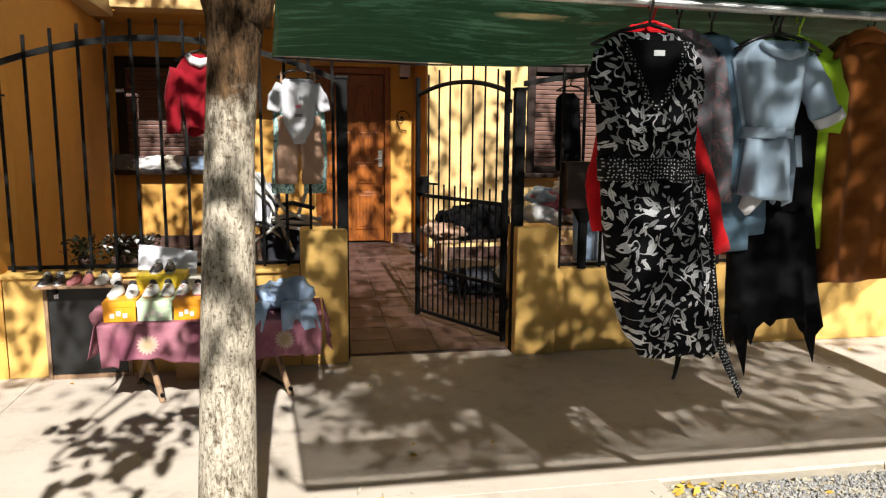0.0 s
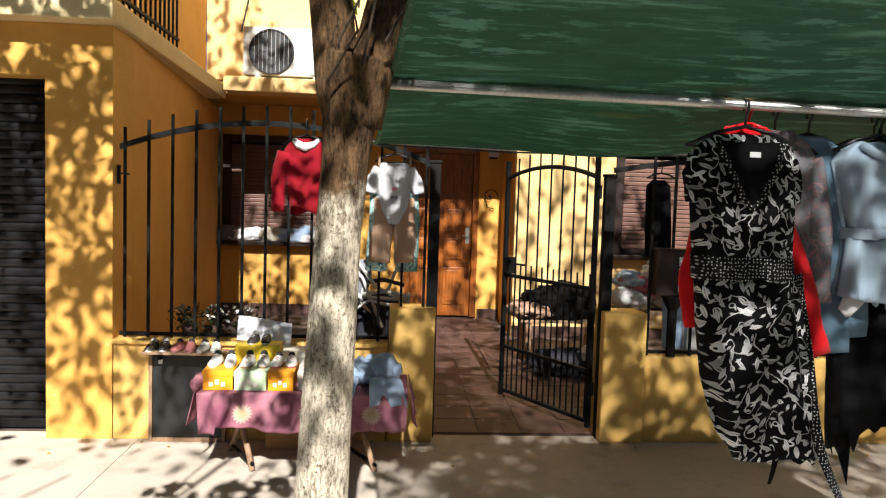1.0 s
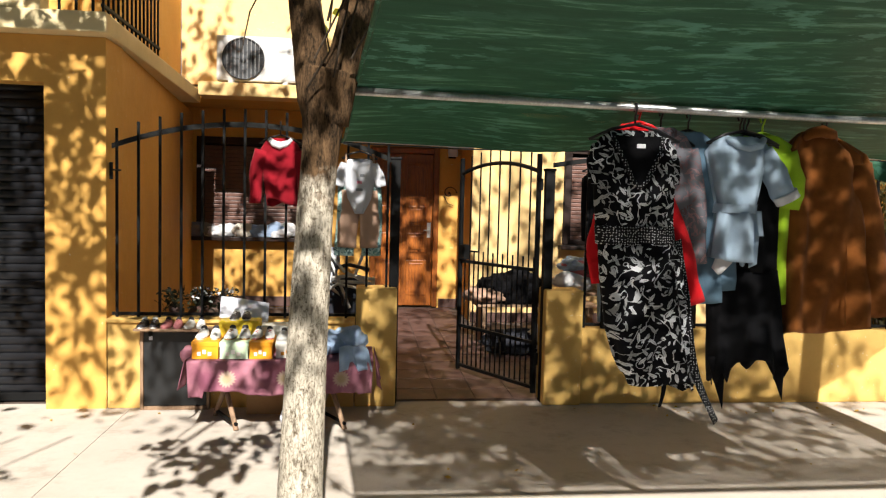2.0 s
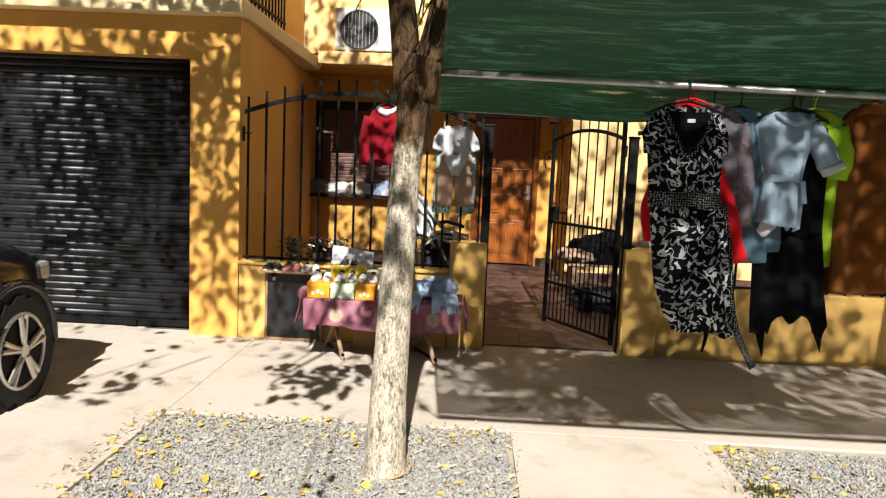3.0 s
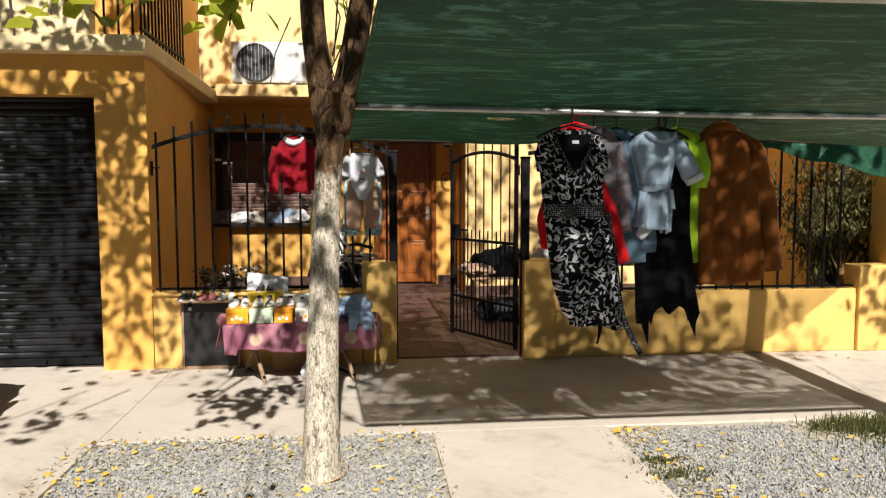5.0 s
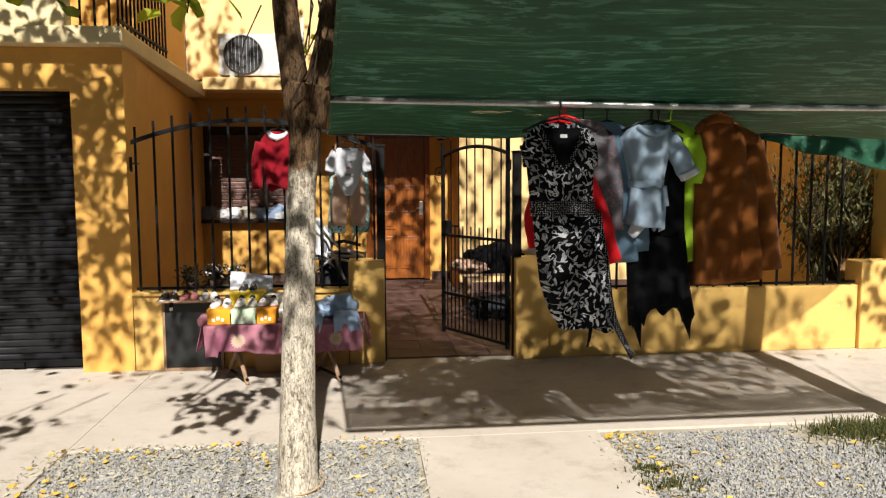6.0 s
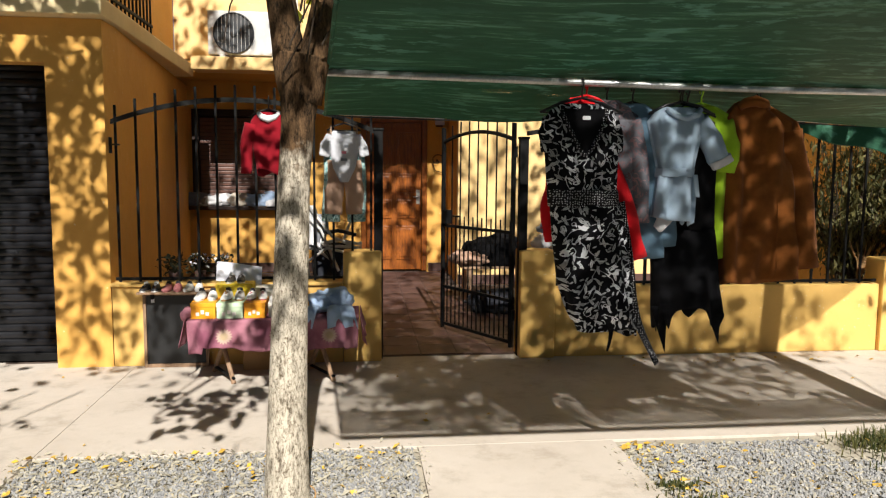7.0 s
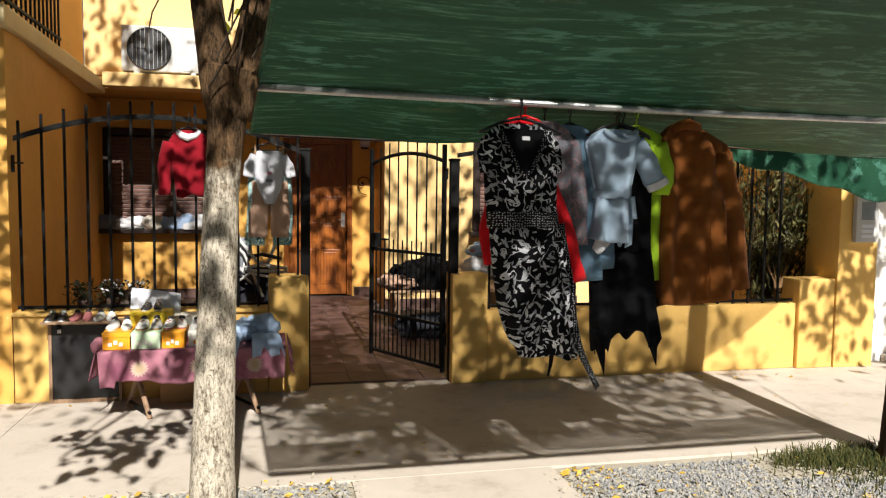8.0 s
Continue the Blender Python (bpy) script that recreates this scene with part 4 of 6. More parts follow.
def sleeve(pts, radii, material, parent, name="sleeve", label="", seed=0.0, squash=0.55, fold=0.006):
    """A sleeve along a bent line; flattened front to back, with creases."""
    P = [Vector(p) for p in pts]
    fine, rad = [], []
    for (a, ra), (b, rb) in zip(zip(P, radii), zip(P[1:], radii[1:])):
        for s in range(5):
            fine.append(a.lerp(b, s / 5))
            rad.append(ra + (rb - ra) * s / 5)
    fine.append(P[-1])
    rad.append(radii[-1])
    bm = bmesh.new()
    rings = []
    for i, p in enumerate(fine):
        d = (fine[min(i + 1, len(fine) - 1)] - fine[max(i - 1, 0)]).normalized()
        side = Vector((0, 1, 0)).cross(d).normalized()
        row = []
        for j in range(18):
            a = 2 * math.pi * j / 18
            k = 1 + fold / rad[i] * (math.sin(3 * a + seed + i * 0.5) + noise.noise(Vector((i * 0.5, a * 2, seed))))
            row.append(bm.verts.new(p + rad[i] * k * (math.cos(a) * side + math.sin(a) * squash * Vector((0, 1, 0)))))
        rings.append(row)
    for a, b in zip(rings, rings[1:]):
        for j in range(18):
            bm.faces.new((a[j], a[(j + 1) % 18], b[(j + 1) % 18], b[j]))
    bmesh.ops.recalc_face_normals(bm, faces=bm.faces[:])
    return thicken(part(name, bm, material, parent, label, True), 0.004)


def on_pipe(name, x, y, label, category="garment"):
    return thing(name, (x, y, PIPE_Z), label, category, "clothes hung on the pipe")


def floral_dress():
    t = on_pipe("dress", 0.865, -2.36, "black and white floral jersey dress on a black hanger")
    hanger(t, PLASTIC_BLACK, 0.20, 0.085)
    body("bodice", [(0, 0, -0.095, 0.10, 0.025), (0, 0, -0.125, 0.15, 0.04), (0.0, 0, -0.165, 0.178, 0.05), (0.0, 0, -0.24, 0.182, 0.06), (0.005, 0, -0.32, 0.176, 0.07), (0.01, 0, -0.42, 0.17, 0.075), (0.015, 0, -0.50, 0.165, 0.075)], C_FLORAL, t, fold=(0.001, 0.007), seed=1.0)
    body("waistband", [(0.015, 0, -0.495, 0.17, 0.08), (0.025, 0, -0.575, 0.172, 0.083)], C_DOTS, t, "gathered polka dot waistband", (0.004, 0.005), 2.0)
    body("skirt", [(0.025, 0, -0.57, 0.168, 0.078), (0.045, -0.01, -0.72, 0.178, 0.085), (0.075, -0.02, -0.92, 0.178, 0.09), (0.11, -0.03, -1.08, 0.17, 0.09), (0.135, -0.03, -1.16, 0.165, 0.085)], C_FLORAL, t, fold=(0.005, 0.02), seed=3.0, hem=lambda a: 0.03 * math.sin(2 * a) + 0.035 * math.cos(a))
    for s in (-1, 1):
        sleeve([(s * 0.135, 0, -0.16), (s * 0.152, 0, -0.23), (s * 0.155 + 0.005, 0, -0.32)], [0.045, 0.045, 0.043], C_FLORAL, t, seed=s)
    # black V inset with a studded edge
    bm = bmesh.new()
    prof = [(-0.105, -0.118), (-0.075, -0.20), (-0.03, -0.30), (0.0, -0.335), (0.03, -0.30), (0.075, -0.20), (0.105, -0.118)]
    vs = [bm.verts.new((x, -0.082 + 0.012 * abs(x) / 0.105 + (0.03 if z > -0.13 else 0.0), z)) for x, z in prof]
    top = bm.verts.new((0, -0.072, -0.125))
    for a, b in zip(vs, vs[1:]):
        bm.faces.new((top, a, b))
    thicken(part("neck_inset", bm, C_BLACK, t, "black V neck inset"), 0.006)
    part("neck_trim", tube([(x * 1.05, -0.084 + 0.012 * abs(x) / 0.105 + (0.03 if z > -0.13 else 0.0), z - 0.004) for x, z in prof], 0.010, 8), C_DOTS, t, "dotted neck trim", True)
    part("size_label", box(-0.018, -0.083, -0.172, 0.018, -0.078, -0.155), C_WHITE, t, "white cloth label")
    # tie belt blown to one side
    bm = surface(lambda u, v: Vector((0.175 + 0.045 * v * (1 - 0.3 * u) + 0.20 * u ** 1.6 + 0.02 * math.sin(u * 7), -0.04 + 0.03 * math.sin(u * 6 + v), -0.56 - 0.82 * u + 0.10 * max(0, u - 0.7) + 0.012 * v)), 30, 4)
    thicken(part("tie_belt", bm, C_DOTS, t, "loose polka dot tie belt", True), 0.004)
    bm = surface(lambda u, v: Vector((0.165 + 0.035 * (v - 0.5) * (1 - 0.7 * u) + 0.02 * math.sin(u * 3), 0.02, -1.08 - 0.21 * u)), 10, 4)
    thicken(part("tie_end", bm, C_BLACK, t, "black tie end", True), 0.004)


def red_cardigan():
    t = on_pipe("cardigan", 0.905, -2.30, "bright red knitted cardigan on a red plastic hanger")
    hanger(t, PLASTIC_RED, 0.12, 0.075, 0.03, "red plastic hanger")
    body("body", [(-0.03, 0, -0.06, 0.045, 0.03), (-0.03, 0, -0.105, 0.085, 0.035), (-0.02, 0, -0.18, 0.13, 0.035), (0.0, 0, -0.45, 0.13, 0.04), (0.02, 0, -0.70, 0.14, 0.045)], C_RED, t, fold=(0.002, 0.006), seed=5.0)
    sleeve([(0.07, 0.02, -0.26), (0.12, -0.01, -0.42), (0.20, -0.035, -0.62), (0.27, -0.04, -0.83)], [0.05, 0.058, 0.058, 0.046], C_RED, t, seed=1.0)
    sleeve([(-0.10, 0.03, -0.24), (-0.135, 0.03, -0.45), (-0.165, 0.01, -0.60), (-0.155, 0.0, -0.75)], [0.05, 0.042, 0.04, 0.032], C_RED, t, seed=2.0)


def rose_blouse():
    t = on_pipe("blouse", 1.02, -2.26, "grey blouse with faded pink roses on a black hanger")
    hanger(t, PLASTIC_BLACK, 0.16, 0.09)
    body("body", [(0, 0, -0.065, 0.06, 0.02), (0, 0, -0.10, 0.12, 0.03), (0.01, 0, -0.16, 0.145, 0.04), (0.01, 0, -0.45, 0.135, 0.045), (0.03, 0, -0.70, 0.14, 0.05)], C_ROSE, t, fold=(0.002, 0.01), seed=6.0)
    sleeve([(0.115, -0.01, -0.16), (0.165, -0.02, -0.40), (0.19, -0.02, -0.66)], [0.05, 0.05, 0.04], C_ROSE, t, seed=3.0)


def steel_cardigan():
    t = on_pipe("cardigan", 1.165, -2.22, "long steel blue knitted cardigan on a black hanger")
    hanger(t, PLASTIC_BLACK, 0.16, 0.09)
    body("body", [(0, 0, -0.075, 0.06, 0.02), (0.0, 0, -0.13, 0.13, 0.03), (0.01, 0, -0.19, 0.155, 0.045), (0.02, 0, -0.55, 0.15, 0.05), (0.03, 0, -0.84, 0.155, 0.055)], C_STEEL, t, fold=(0.002, 0.013), seed=7.0)
    sleeve([(0.13, -0.02, -0.20), (0.165, -0.03, -0.50), (0.195, -0.03, -0.78)], [0.055, 0.058, 0.05], C_STEEL, t, seed=4.0)


def denim_blouse():
    t = on_pipe("blouse", 1.40, -2.27, "pale blue denim blouse with tied waist on a black hanger")
    hanger(t, PLASTIC_BLACK, 0.17, 0.075)
    body("body", [(-0.02, 0, -0.095, 0.075, 0.03), (-0.02, 0, -0.125, 0.125, 0.04), (-0.025, 0, -0.165, 0.150, 0.055), (-0.03, -0.01, -0.28, 0.118, 0.065), (-0.03, -0.015, -0.405, 0.088, 0.06)], C_DENIM, t, fold=(0.004, 0.016), seed=8.0)
    body("waist_tie", [(-0.032, -0.015, -0.39, 0.094, 0.066), (-0.035, -0.015, -0.432, 0.094, 0.066)], C_DENIM, t, "denim waist tie", (0.002, 0.003), 1.0)
    body("peplum", [(-0.036, -0.015, -0.428, 0.09, 0.06), (-0.04, -0.02, -0.53, 0.10, 0.068), (-0.045, -0.02, -0.645, 0.104, 0.07)], C_DENIM, t, fold=(0.008, 0.018), seed=9.0, hem=lambda a: 0.02 * math.cos(a))
    sleeve([(0.085, 0, -0.155), (0.15, -0.01, -0.26), (0.20, -0.02, -0.345)], [0.05, 0.055, 0.052], C_DENIM, t, seed=2.0, squash=0.7)
    sleeve([(0.197, -0.02, -0.338), (0.216, -0.02, -0.372)], [0.056, 0.055], C_WHITE, t, "cuff", "turned up white cuff", 0.5, 0.72, 0.002)
    sleeve([(-0.12, 0.03, -0.16), (-0.135, 0.035, -0.24), (-0.125, 0.04, -0.31)], [0.045, 0.04, 0.036], C_DENIM, t, seed=3.0)
    part("collar", tube([(-0.09, -0.03, -0.105), (-0.055, -0.06, -0.135), (-0.005, -0.07, -0.15), (0.05, -0.06, -0.135), (0.08, -0.03, -0.105)], 0.015, 8), C_DENIM, t, "", True)
    bm = surface(lambda u, v: Vector((0.035 + 0.022 * v + 0.016 * u, -0.078, -0.42 - 0.11 * u)), 8, 3)
    thicken(part("tie_end", bm, C_DENIM, t, "", True), 0.005)
    bm = surface(lambda u, v: Vector((-0.12 + 0.09 * v - 0.02 * u, -0.04, -0.62 - 0.09 * u * (1 - abs(v - 0.4)))), 6, 6)
    thicken(part("shirt_tail", bm, C_WHITE, t, "white tail of the under layer", True), 0.004)


def black_dress():
    t = on_pipe("dress", 1.42, -2.20, "long black jersey dress with a ragged pointed hem")
    hanger(t, PLASTIC_BLACK, 0.19, 0.08)
    body("bodice", [(0, 0, -0.11, 0.10, 0.02), (0.0, 0, -0.16, 0.185, 0.035), (0.02, 0, -0.40, 0.18, 0.05), (0.035, 0, -0.70, 0.165, 0.06)], C_BLACK, t, fold=(0.002, 0.008), seed=11.0)
    body("skirt", [(0.035, 0, -0.69, 0.165, 0.06), (0.045, -0.01, -0.85, 0.165, 0.075), (0.05, -0.02, -1.0, 0.165, 0.09), (0.065, -0.03, -1.14, 0.175, 0.095)], C_BLACK, t, fold=(0.006, 0.022), seed=12.0, hem=lambda a: 0.055 * math.cos(2 * a) + 0.07 * max(0, math.sin(5 * a + 1)) ** 2, n=56)
    for x0, x1, d in ((-0.10, -0.06, 0.24), (0.185, 0.225, 0.20)):
        bm = surface(lambda u, v: Vector((x0 + (x1 - x0) * u + 0.09 * (v - 0.5) * (1 - u), -0.07, -1.08 - d * u)), 8, 4)
        thicken(part("hem_point", bm, C_BLACK, t, "", True), 0.004)


def lime_top():
    t = on_pipe("shirt", 1.545, -2.17, "lime green cotton shirt on a lime hanger")
    hanger(t, PLASTIC_LIME, 0.17, 0.085, 0.045, "lime green plastic hanger")
    body("body", [(0, 0, -0.075, 0.07, 0.02), (0, 0, -0.115, 0.14, 0.03), (0.02, 0, -0.17, 0.155, 0.04), (0.04, 0, -0.40, 0.11, 0.045), (0.05, 0, -0.62, 0.085, 0.045), (0.06, 0, -0.85, 0.075, 0.05)], C_LIME, t, fold=(0.002, 0.010), seed=13.0)
    sleeve([(0.11, -0.01, -0.15), (0.145, -0.02, -0.27), (0.135, -0.02, -0.41)], [0.055, 0.06, 0.062], C_LIME, t, seed=5.0, squash=0.6)


def royal_shirt():
    t = on_pipe("shirt", 1.50, -2.11, "royal blue cotton shirt behind the others")
    hanger(t, PLASTIC_BLACK, 0.16, 0.09)
    body("body", [(0, 0, -0.085, 0.07, 0.02), (0, 0, -0.13, 0.12, 0.03), (0.0, 0, -0.45, 0.12, 0.04), (0.02, 0, -0.90, 0.13, 0.045)], C_ROYAL, t, fold=(0.002, 0.01), seed=14.0)


def suede_coat():
    t = on_pipe("coat", 1.875, -2.13, "rust brown suede coat with long sleeves on a hanger")
    hanger(t, PLASTIC_BLACK, 0.20, 0.09)
    body("body", [(-0.05, 0, -0.05, 0.075, 0.03), (-0.04, 0, -0.085, 0.12, 0.05), (-0.01, 0, -0.15, 0.195, 0.07), (0, 0, -0.22, 0.215, 0.08), (0.0, -0.01, -0.55, 0.215, 0.09), (0.0, -0.02, -0.80, 0.225, 0.095), (0.0, -0.02, -0.97, 0.235, 0.10)], C_SUEDE, t, fold=(0.008, 0.05), seed=15.0, hem=lambda a: -0.02 * math.cos(a))
    part("collar", tube([(-0.12, -0.03, -0.075), (-0.10, -0.055, -0.055), (-0.05, -0.065, -0.045), (0.0, -0.06, -0.06), (0.03, -0.03, -0.08)], [0.02, 0.026, 0.028, 0.026, 0.02], 10), C_SUEDE, t, "", True)
    part("front_seam", tube([(0.07, -0.085, -0.25), (0.075, -0.105, -0.6), (0.07, -0.125, -0.93)], 0.004, 6), C_SUEDE, t)
    sleeve([(0.165, -0.01, -0.19), (0.215, -0.03, -0.45), (0.245, -0.05, -0.68), (0.275, -0.06, -0.90)], [0.075, 0.072, 0.068, 0.068], C_SUEDE, t, seed=6.0, squash=0.7)
    sleeve([(-0.175, 0.02, -0.19), (-0.205, 0.02, -0.5), (-0.21, 0.02, -0.88)], [0.07, 0.068, 0.06], C_SUEDE, t, seed=7.0, squash=0.7)


floral_dress()
red_cardigan()
rose_blouse()
steel_cardigan()
denim_blouse()
black_dress()
lime_top()
royal_shirt()
suede_coat()


# ---- clothes on the railing ----
t = thing("sweater", (-0.86, 0.06, 2.05), "crimson fleece sweater with a white collar hung on the railing", "garment")
hanger(t, PLASTIC_BLACK, 0.15, 0.08, 0.06)
body("body", [(0.0, 0, -0.10, 0.06, 0.02), (0, 0, -0.13, 0.11, 0.03), (0.0, 0, -0.18, 0.14, 0.04), (0.01, 0, -0.40, 0.13, 0.045), (0.02, 0, -0.56, 0.115, 0.045)], C_DARKRED, t, fold=(0.002, 0.008), seed=21.0, hem=lambda a: 0.03 * math.cos(2 * a + 1.5))
sleeve([(-0.125, -0.01, -0.19), (-0.17, -0.015, -0.36), (-0.175, -0.02, -0.57)], [0.05, 0.045, 0.038], C_DARKRED, t, seed=1.0)
sleeve([(0.125, -0.01, -0.19), (0.165, -0.015, -0.36), (0.17, -0.02, -0.55)], [0.05, 0.045, 0.038], C_DARKRED, t, seed=2.0)
part("collar", tube([(-0.075, -0.01, -0.11), (-0.045, -0.04, -0.14), (0, -0.048, -0.155), (0.045, -0.04, -0.14), (0.075, -0.01, -0.11)], [0.018, 0.025, 0.028, 0.022, 0.016], 10), C_WHITE, t, "white collar", True)

t = thing("baby_outfit", (-0.29, 0.06, 1.95), "white printed baby bodysuit over tan and mint trousers on the railing", "garment")
hanger(t, PLASTIC_BLACK, 0.13, 0.07, 0.06)
body("bodysuit", [(0, 0, -0.135, 0.08, 0.02), (0, 0, -0.16, 0.11, 0.03), (0.0, 0, -0.30, 0.105, 0.04), (0.0, 0, -0.42, 0.085, 0.035), (0.0, 0, -0.53, 0.03, 0.02)], C_SOFTWHITE, t, "white bodysuit", (0.002, 0.004), 22.0)
for s in (-1, 1):
    sleeve([(s * 0.095, 0, -0.17), (s * 0.135, -0.005, -0.25), (s * 0.155, -0.01, -0.33)], [0.04, 0.04, 0.035], C_SOFTWHITE, t, seed=s)
    sleeve([(s * 0.06, 0.03, -0.36), (s * 0.075, 0.03, -0.60), (s * 0.085, 0.03, -0.78)], [0.075, 0.07, 0.066], C_TAN, t, "trouser_leg", "tan trouser leg", s * 2.0)
    sleeve([(s * 0.08, 0.05, -0.30), (s * 0.095, 0.05, -0.62), (s * 0.10, 0.05, -0.84)], [0.075, 0.072, 0.07], C_MINT, t, "trouser_leg", "mint floral trouser leg", s * 3.0)
for x, z, w, m in ((0.0, -0.30, 0.018, C_PINK), (0.0, -0.355, 0.024, C_GREY), (0.02, -0.25, 0.016, C_GREY)):
    part("print", box(x - w, -0.05, z - 0.01, x + w, -0.044, z + 0.01, 0.003), m, t)
for x in (-0.10, 0.10):
    part("clothes_peg", box(x - 0.007, -0.03, -0.16, x + 0.007, 0.02, -0.09, 0.003), TABLEWOOD, t)

t = thing("cloth", (-0.66, 0.06, 0.645), "yellow cotton top hung low on the railing", "garment")
body("top", [(0, 0, 0.75, 0.03, 0.015), (0.01, 0, 0.70, 0.07, 0.02), (0.0, 0, 0.60, 0.075, 0.03), (-0.01, 0, 0.48, 0.06, 0.03)], C_YEL, t, "", (0.003, 0.008), 23.0)
part("loop", tube([(0.0, 0.03, 0.74), (0.0, 0.01, 0.80), (0.0, 0.035, 0.86)], 0.004, 6), C_YEL, t)


# ---- air conditioner on the ledge ----
def air_conditioner():
    t = thing("air_conditioner", (-1.442, 3.385, 2.812), "weathered white outdoor air conditioner with a round fan grille", "air conditioner")
    w, h = 0.46, 0.53
    bm = box(-w, -0.15, 0.03, w, 0.15, h, 0.012)
    part("casing", bm, AC_WHITE, t)
    for x in (-0.3, 0.3):
        part("foot", box(x - 0.03, -0.16, 0.0, x + 0.03, 0.16, 0.03, 0.004), AC_WHITE, t)
    cx, cz, r = -0.165, 0.275, 0.226
    bm = bmesh.new()
    tube([(cx, -0.151, cz), (cx, -0.158, cz)], r, 40, True, bm)
    part("fan_opening", bm, AC_DARK, t)
    bm = tube([(cx + r * math.cos(i * math.pi / 20), -0.165, cz + r * math.sin(i * math.pi / 20)) for i in range(41)], 0.009, 8, False)
    part("grille_ring", bm, AC_DARK, t, smooth=True)
    for i in range(5):
        a = i * 2 * math.pi / 5
        bm = surface(lambda u, v: Vector((cx + (0.05 + 0.165 * u) * math.cos(a + 0.55 * v), -0.162 - 0.004 * v, cz + (0.05 + 0.165 * u) * math.sin(a + 0.55 * v))), 4, 4)
        part("fan_blade", thick_flat(bm), AC_DARK, t)
    part("hub", tube([(cx, -0.158, cz), (cx, -0.172, cz)], 0.045, 16), AC_DARK, t, smooth=True)
    for i in range(-4, 5):
        dx = i * 0.044
        hh = math.sqrt(max(0, r * r - dx * dx))
        part("grille_bar", tube([(cx + dx, -0.175, cz - hh), (cx + dx, -0.175, cz + hh)], 0.0022, 6), AC_WHITE, t)
    for i in range(12):
        z = cz - 0.13 + i * 0.02
        hh = math.sqrt(max(0, r * r - (z - cz) ** 2))
        part("fin", box(cx + 0.08, -0.17, z, cx + hh - 0.005, -0.165, z + 0.004), IRON, t)
    part("side_panel", box(0.19, -0.156, 0.05, w - 0.01, -0.151, h - 0.02, 0.003), AC_WHITE, t)
    part("pipe", tube([(w + 0.02, 0.05, 0.2), (w + 0.06, 0.08, 0.2), (w + 0.07, 0.14, 0.4), (w + 0.07, 0.2, 0.9)], 0.018, 8), AC_WHITE, t, smooth=True)


def thick_flat(bm, d=0.003):
    r = bmesh.ops.extrude_face_region(bm, geom=bm.faces[:])
    for g in r["geom"]:
        if isinstance(g, bmesh.types.BMVert):
            g.co.y -= d
    bmesh.ops.recalc_face_normals(bm, faces=bm.faces[:])
    return bm


air_conditioner()


# ---- stall by the low wall ----
TABLE_Z = 0.472


def stall_table():
    t = thing("trestle_table", (-0.80, -0.37, 0.0), "low wooden trestle table beside the front wall", "table")
    part("tabletop", box(-0.53, -0.24, TABLE_Z - 0.03, 0.58, 0.24, TABLE_Z - 0.006, 0.004), TABLEWOOD, t)
    for x in (-0.36, 0.34):
        for s in (-1, 1):
            bm = tube([(x + 0.10 * s, -0.18 * s, 0.0), (x - 0.07 * s, 0.10 * s, TABLE_Z - 0.03)], 0.017, 8)
            part("leg", bm, TABLEWOOD, t)
        part("stretcher", tube([(x - 0.1, 0.18, 0.04), (x + 0.1, -0.18, 0.04)], 0.012, 8), IRON, t)
        part("stretcher", tube([(x, 0.0, 0.2), (x, 0.0, TABLE_Z - 0.03)], 0.014, 8), TABLEWOOD, t)
    c = thing("tablecloth", (-0.80, -0.37, TABLE_Z), "faded plum tablecloth with pale sunflowers over the table", "tablecloth")

    def drape(u, v):
        # u along the table, v from the back edge over the top and down the front
        x = -0.56 + 1.18 * u
        if v < 0.55:
            k = v / 0.55
            return Vector((x, 0.25 - 0.51 * k, 0.004 * noise.noise(Vector((x * 8, k * 6, 0)))))
        k = (v - 0.55) / 0.45
        f = 0.022 * k * math.sin(x * 21 + 0.6) + 0.012 * k * math.sin(x * 47)
        low = 0.20 + 0.02 * math.sin(x * 5 + 1) + (0.05 if u < 0.08 else 0) + (0.02 if u > 0.93 else 0)
        return Vector((x + 0.015 * k * math.sin(x * 9), -0.262 - 0.02 * k + f, -low * k))
    ob = part("cloth", surface(drape, 90, 40), C_TABLE, c, smooth=True)
    thicken(ob, 0.004)
    for x, s in ((-0.56, -1), (0.62, 1)):
        bm = surface(lambda u, v: Vector((x + s * (0.012 + 0.03 * v + 0.014 * math.sin(u * 14) * v), 0.25 - 0.51 * u, -v * (0.13 + 0.06 * u) + 0.003)), 30, 12)
        thicken(part("side_drop", bm, C_TABLE, c, "", True), 0.004)
    bm = bmesh.new()
    tube([(-0.60 + 0.02 * math.sin(i), -0.02 - 0.05 * i, 0.02 + 0.015 * math.cos(i * 2)) for i in range(4)], [0.03, 0.05, 0.05, 0.025], 12, True, bm)
    part("bunched_corner", bm, C_TABLE, c, "", True)


stall_table()


def shoe_box(x, y, z, w, d, h, material, label, turn=0.0, lid=None):
    t = thing("shoe_box", (x, y, z), label, "box", "shoe boxes on the table")
    t.rotation_euler = (0, 0, radians(turn))
    part("carton", box(-w / 2, -d / 2, 0, w / 2, d / 2, h * 0.99, 0.002), material, t)
    part("lid", box(-w / 2 - 0.003, -d / 2 - 0.003, h * 0.72, w / 2 + 0.003, d / 2 + 0.003, h, 0.002), lid or material, t)
    for i in range(3):
        part("printing", box(-w * 0.30 + i * w * 0.2, -d / 2 - 0.0032, h * (0.2 + 0.1 * (i % 2)), -w * 0.30 + (i + 0.7) * w * 0.2, -d / 2 - 0.001, h * (0.42 + 0.12 * (i % 2))), BOX_WHITE if material is not BOX_WHITE else BOX_ORANGE, t, "pale printed patch")
    return z + h


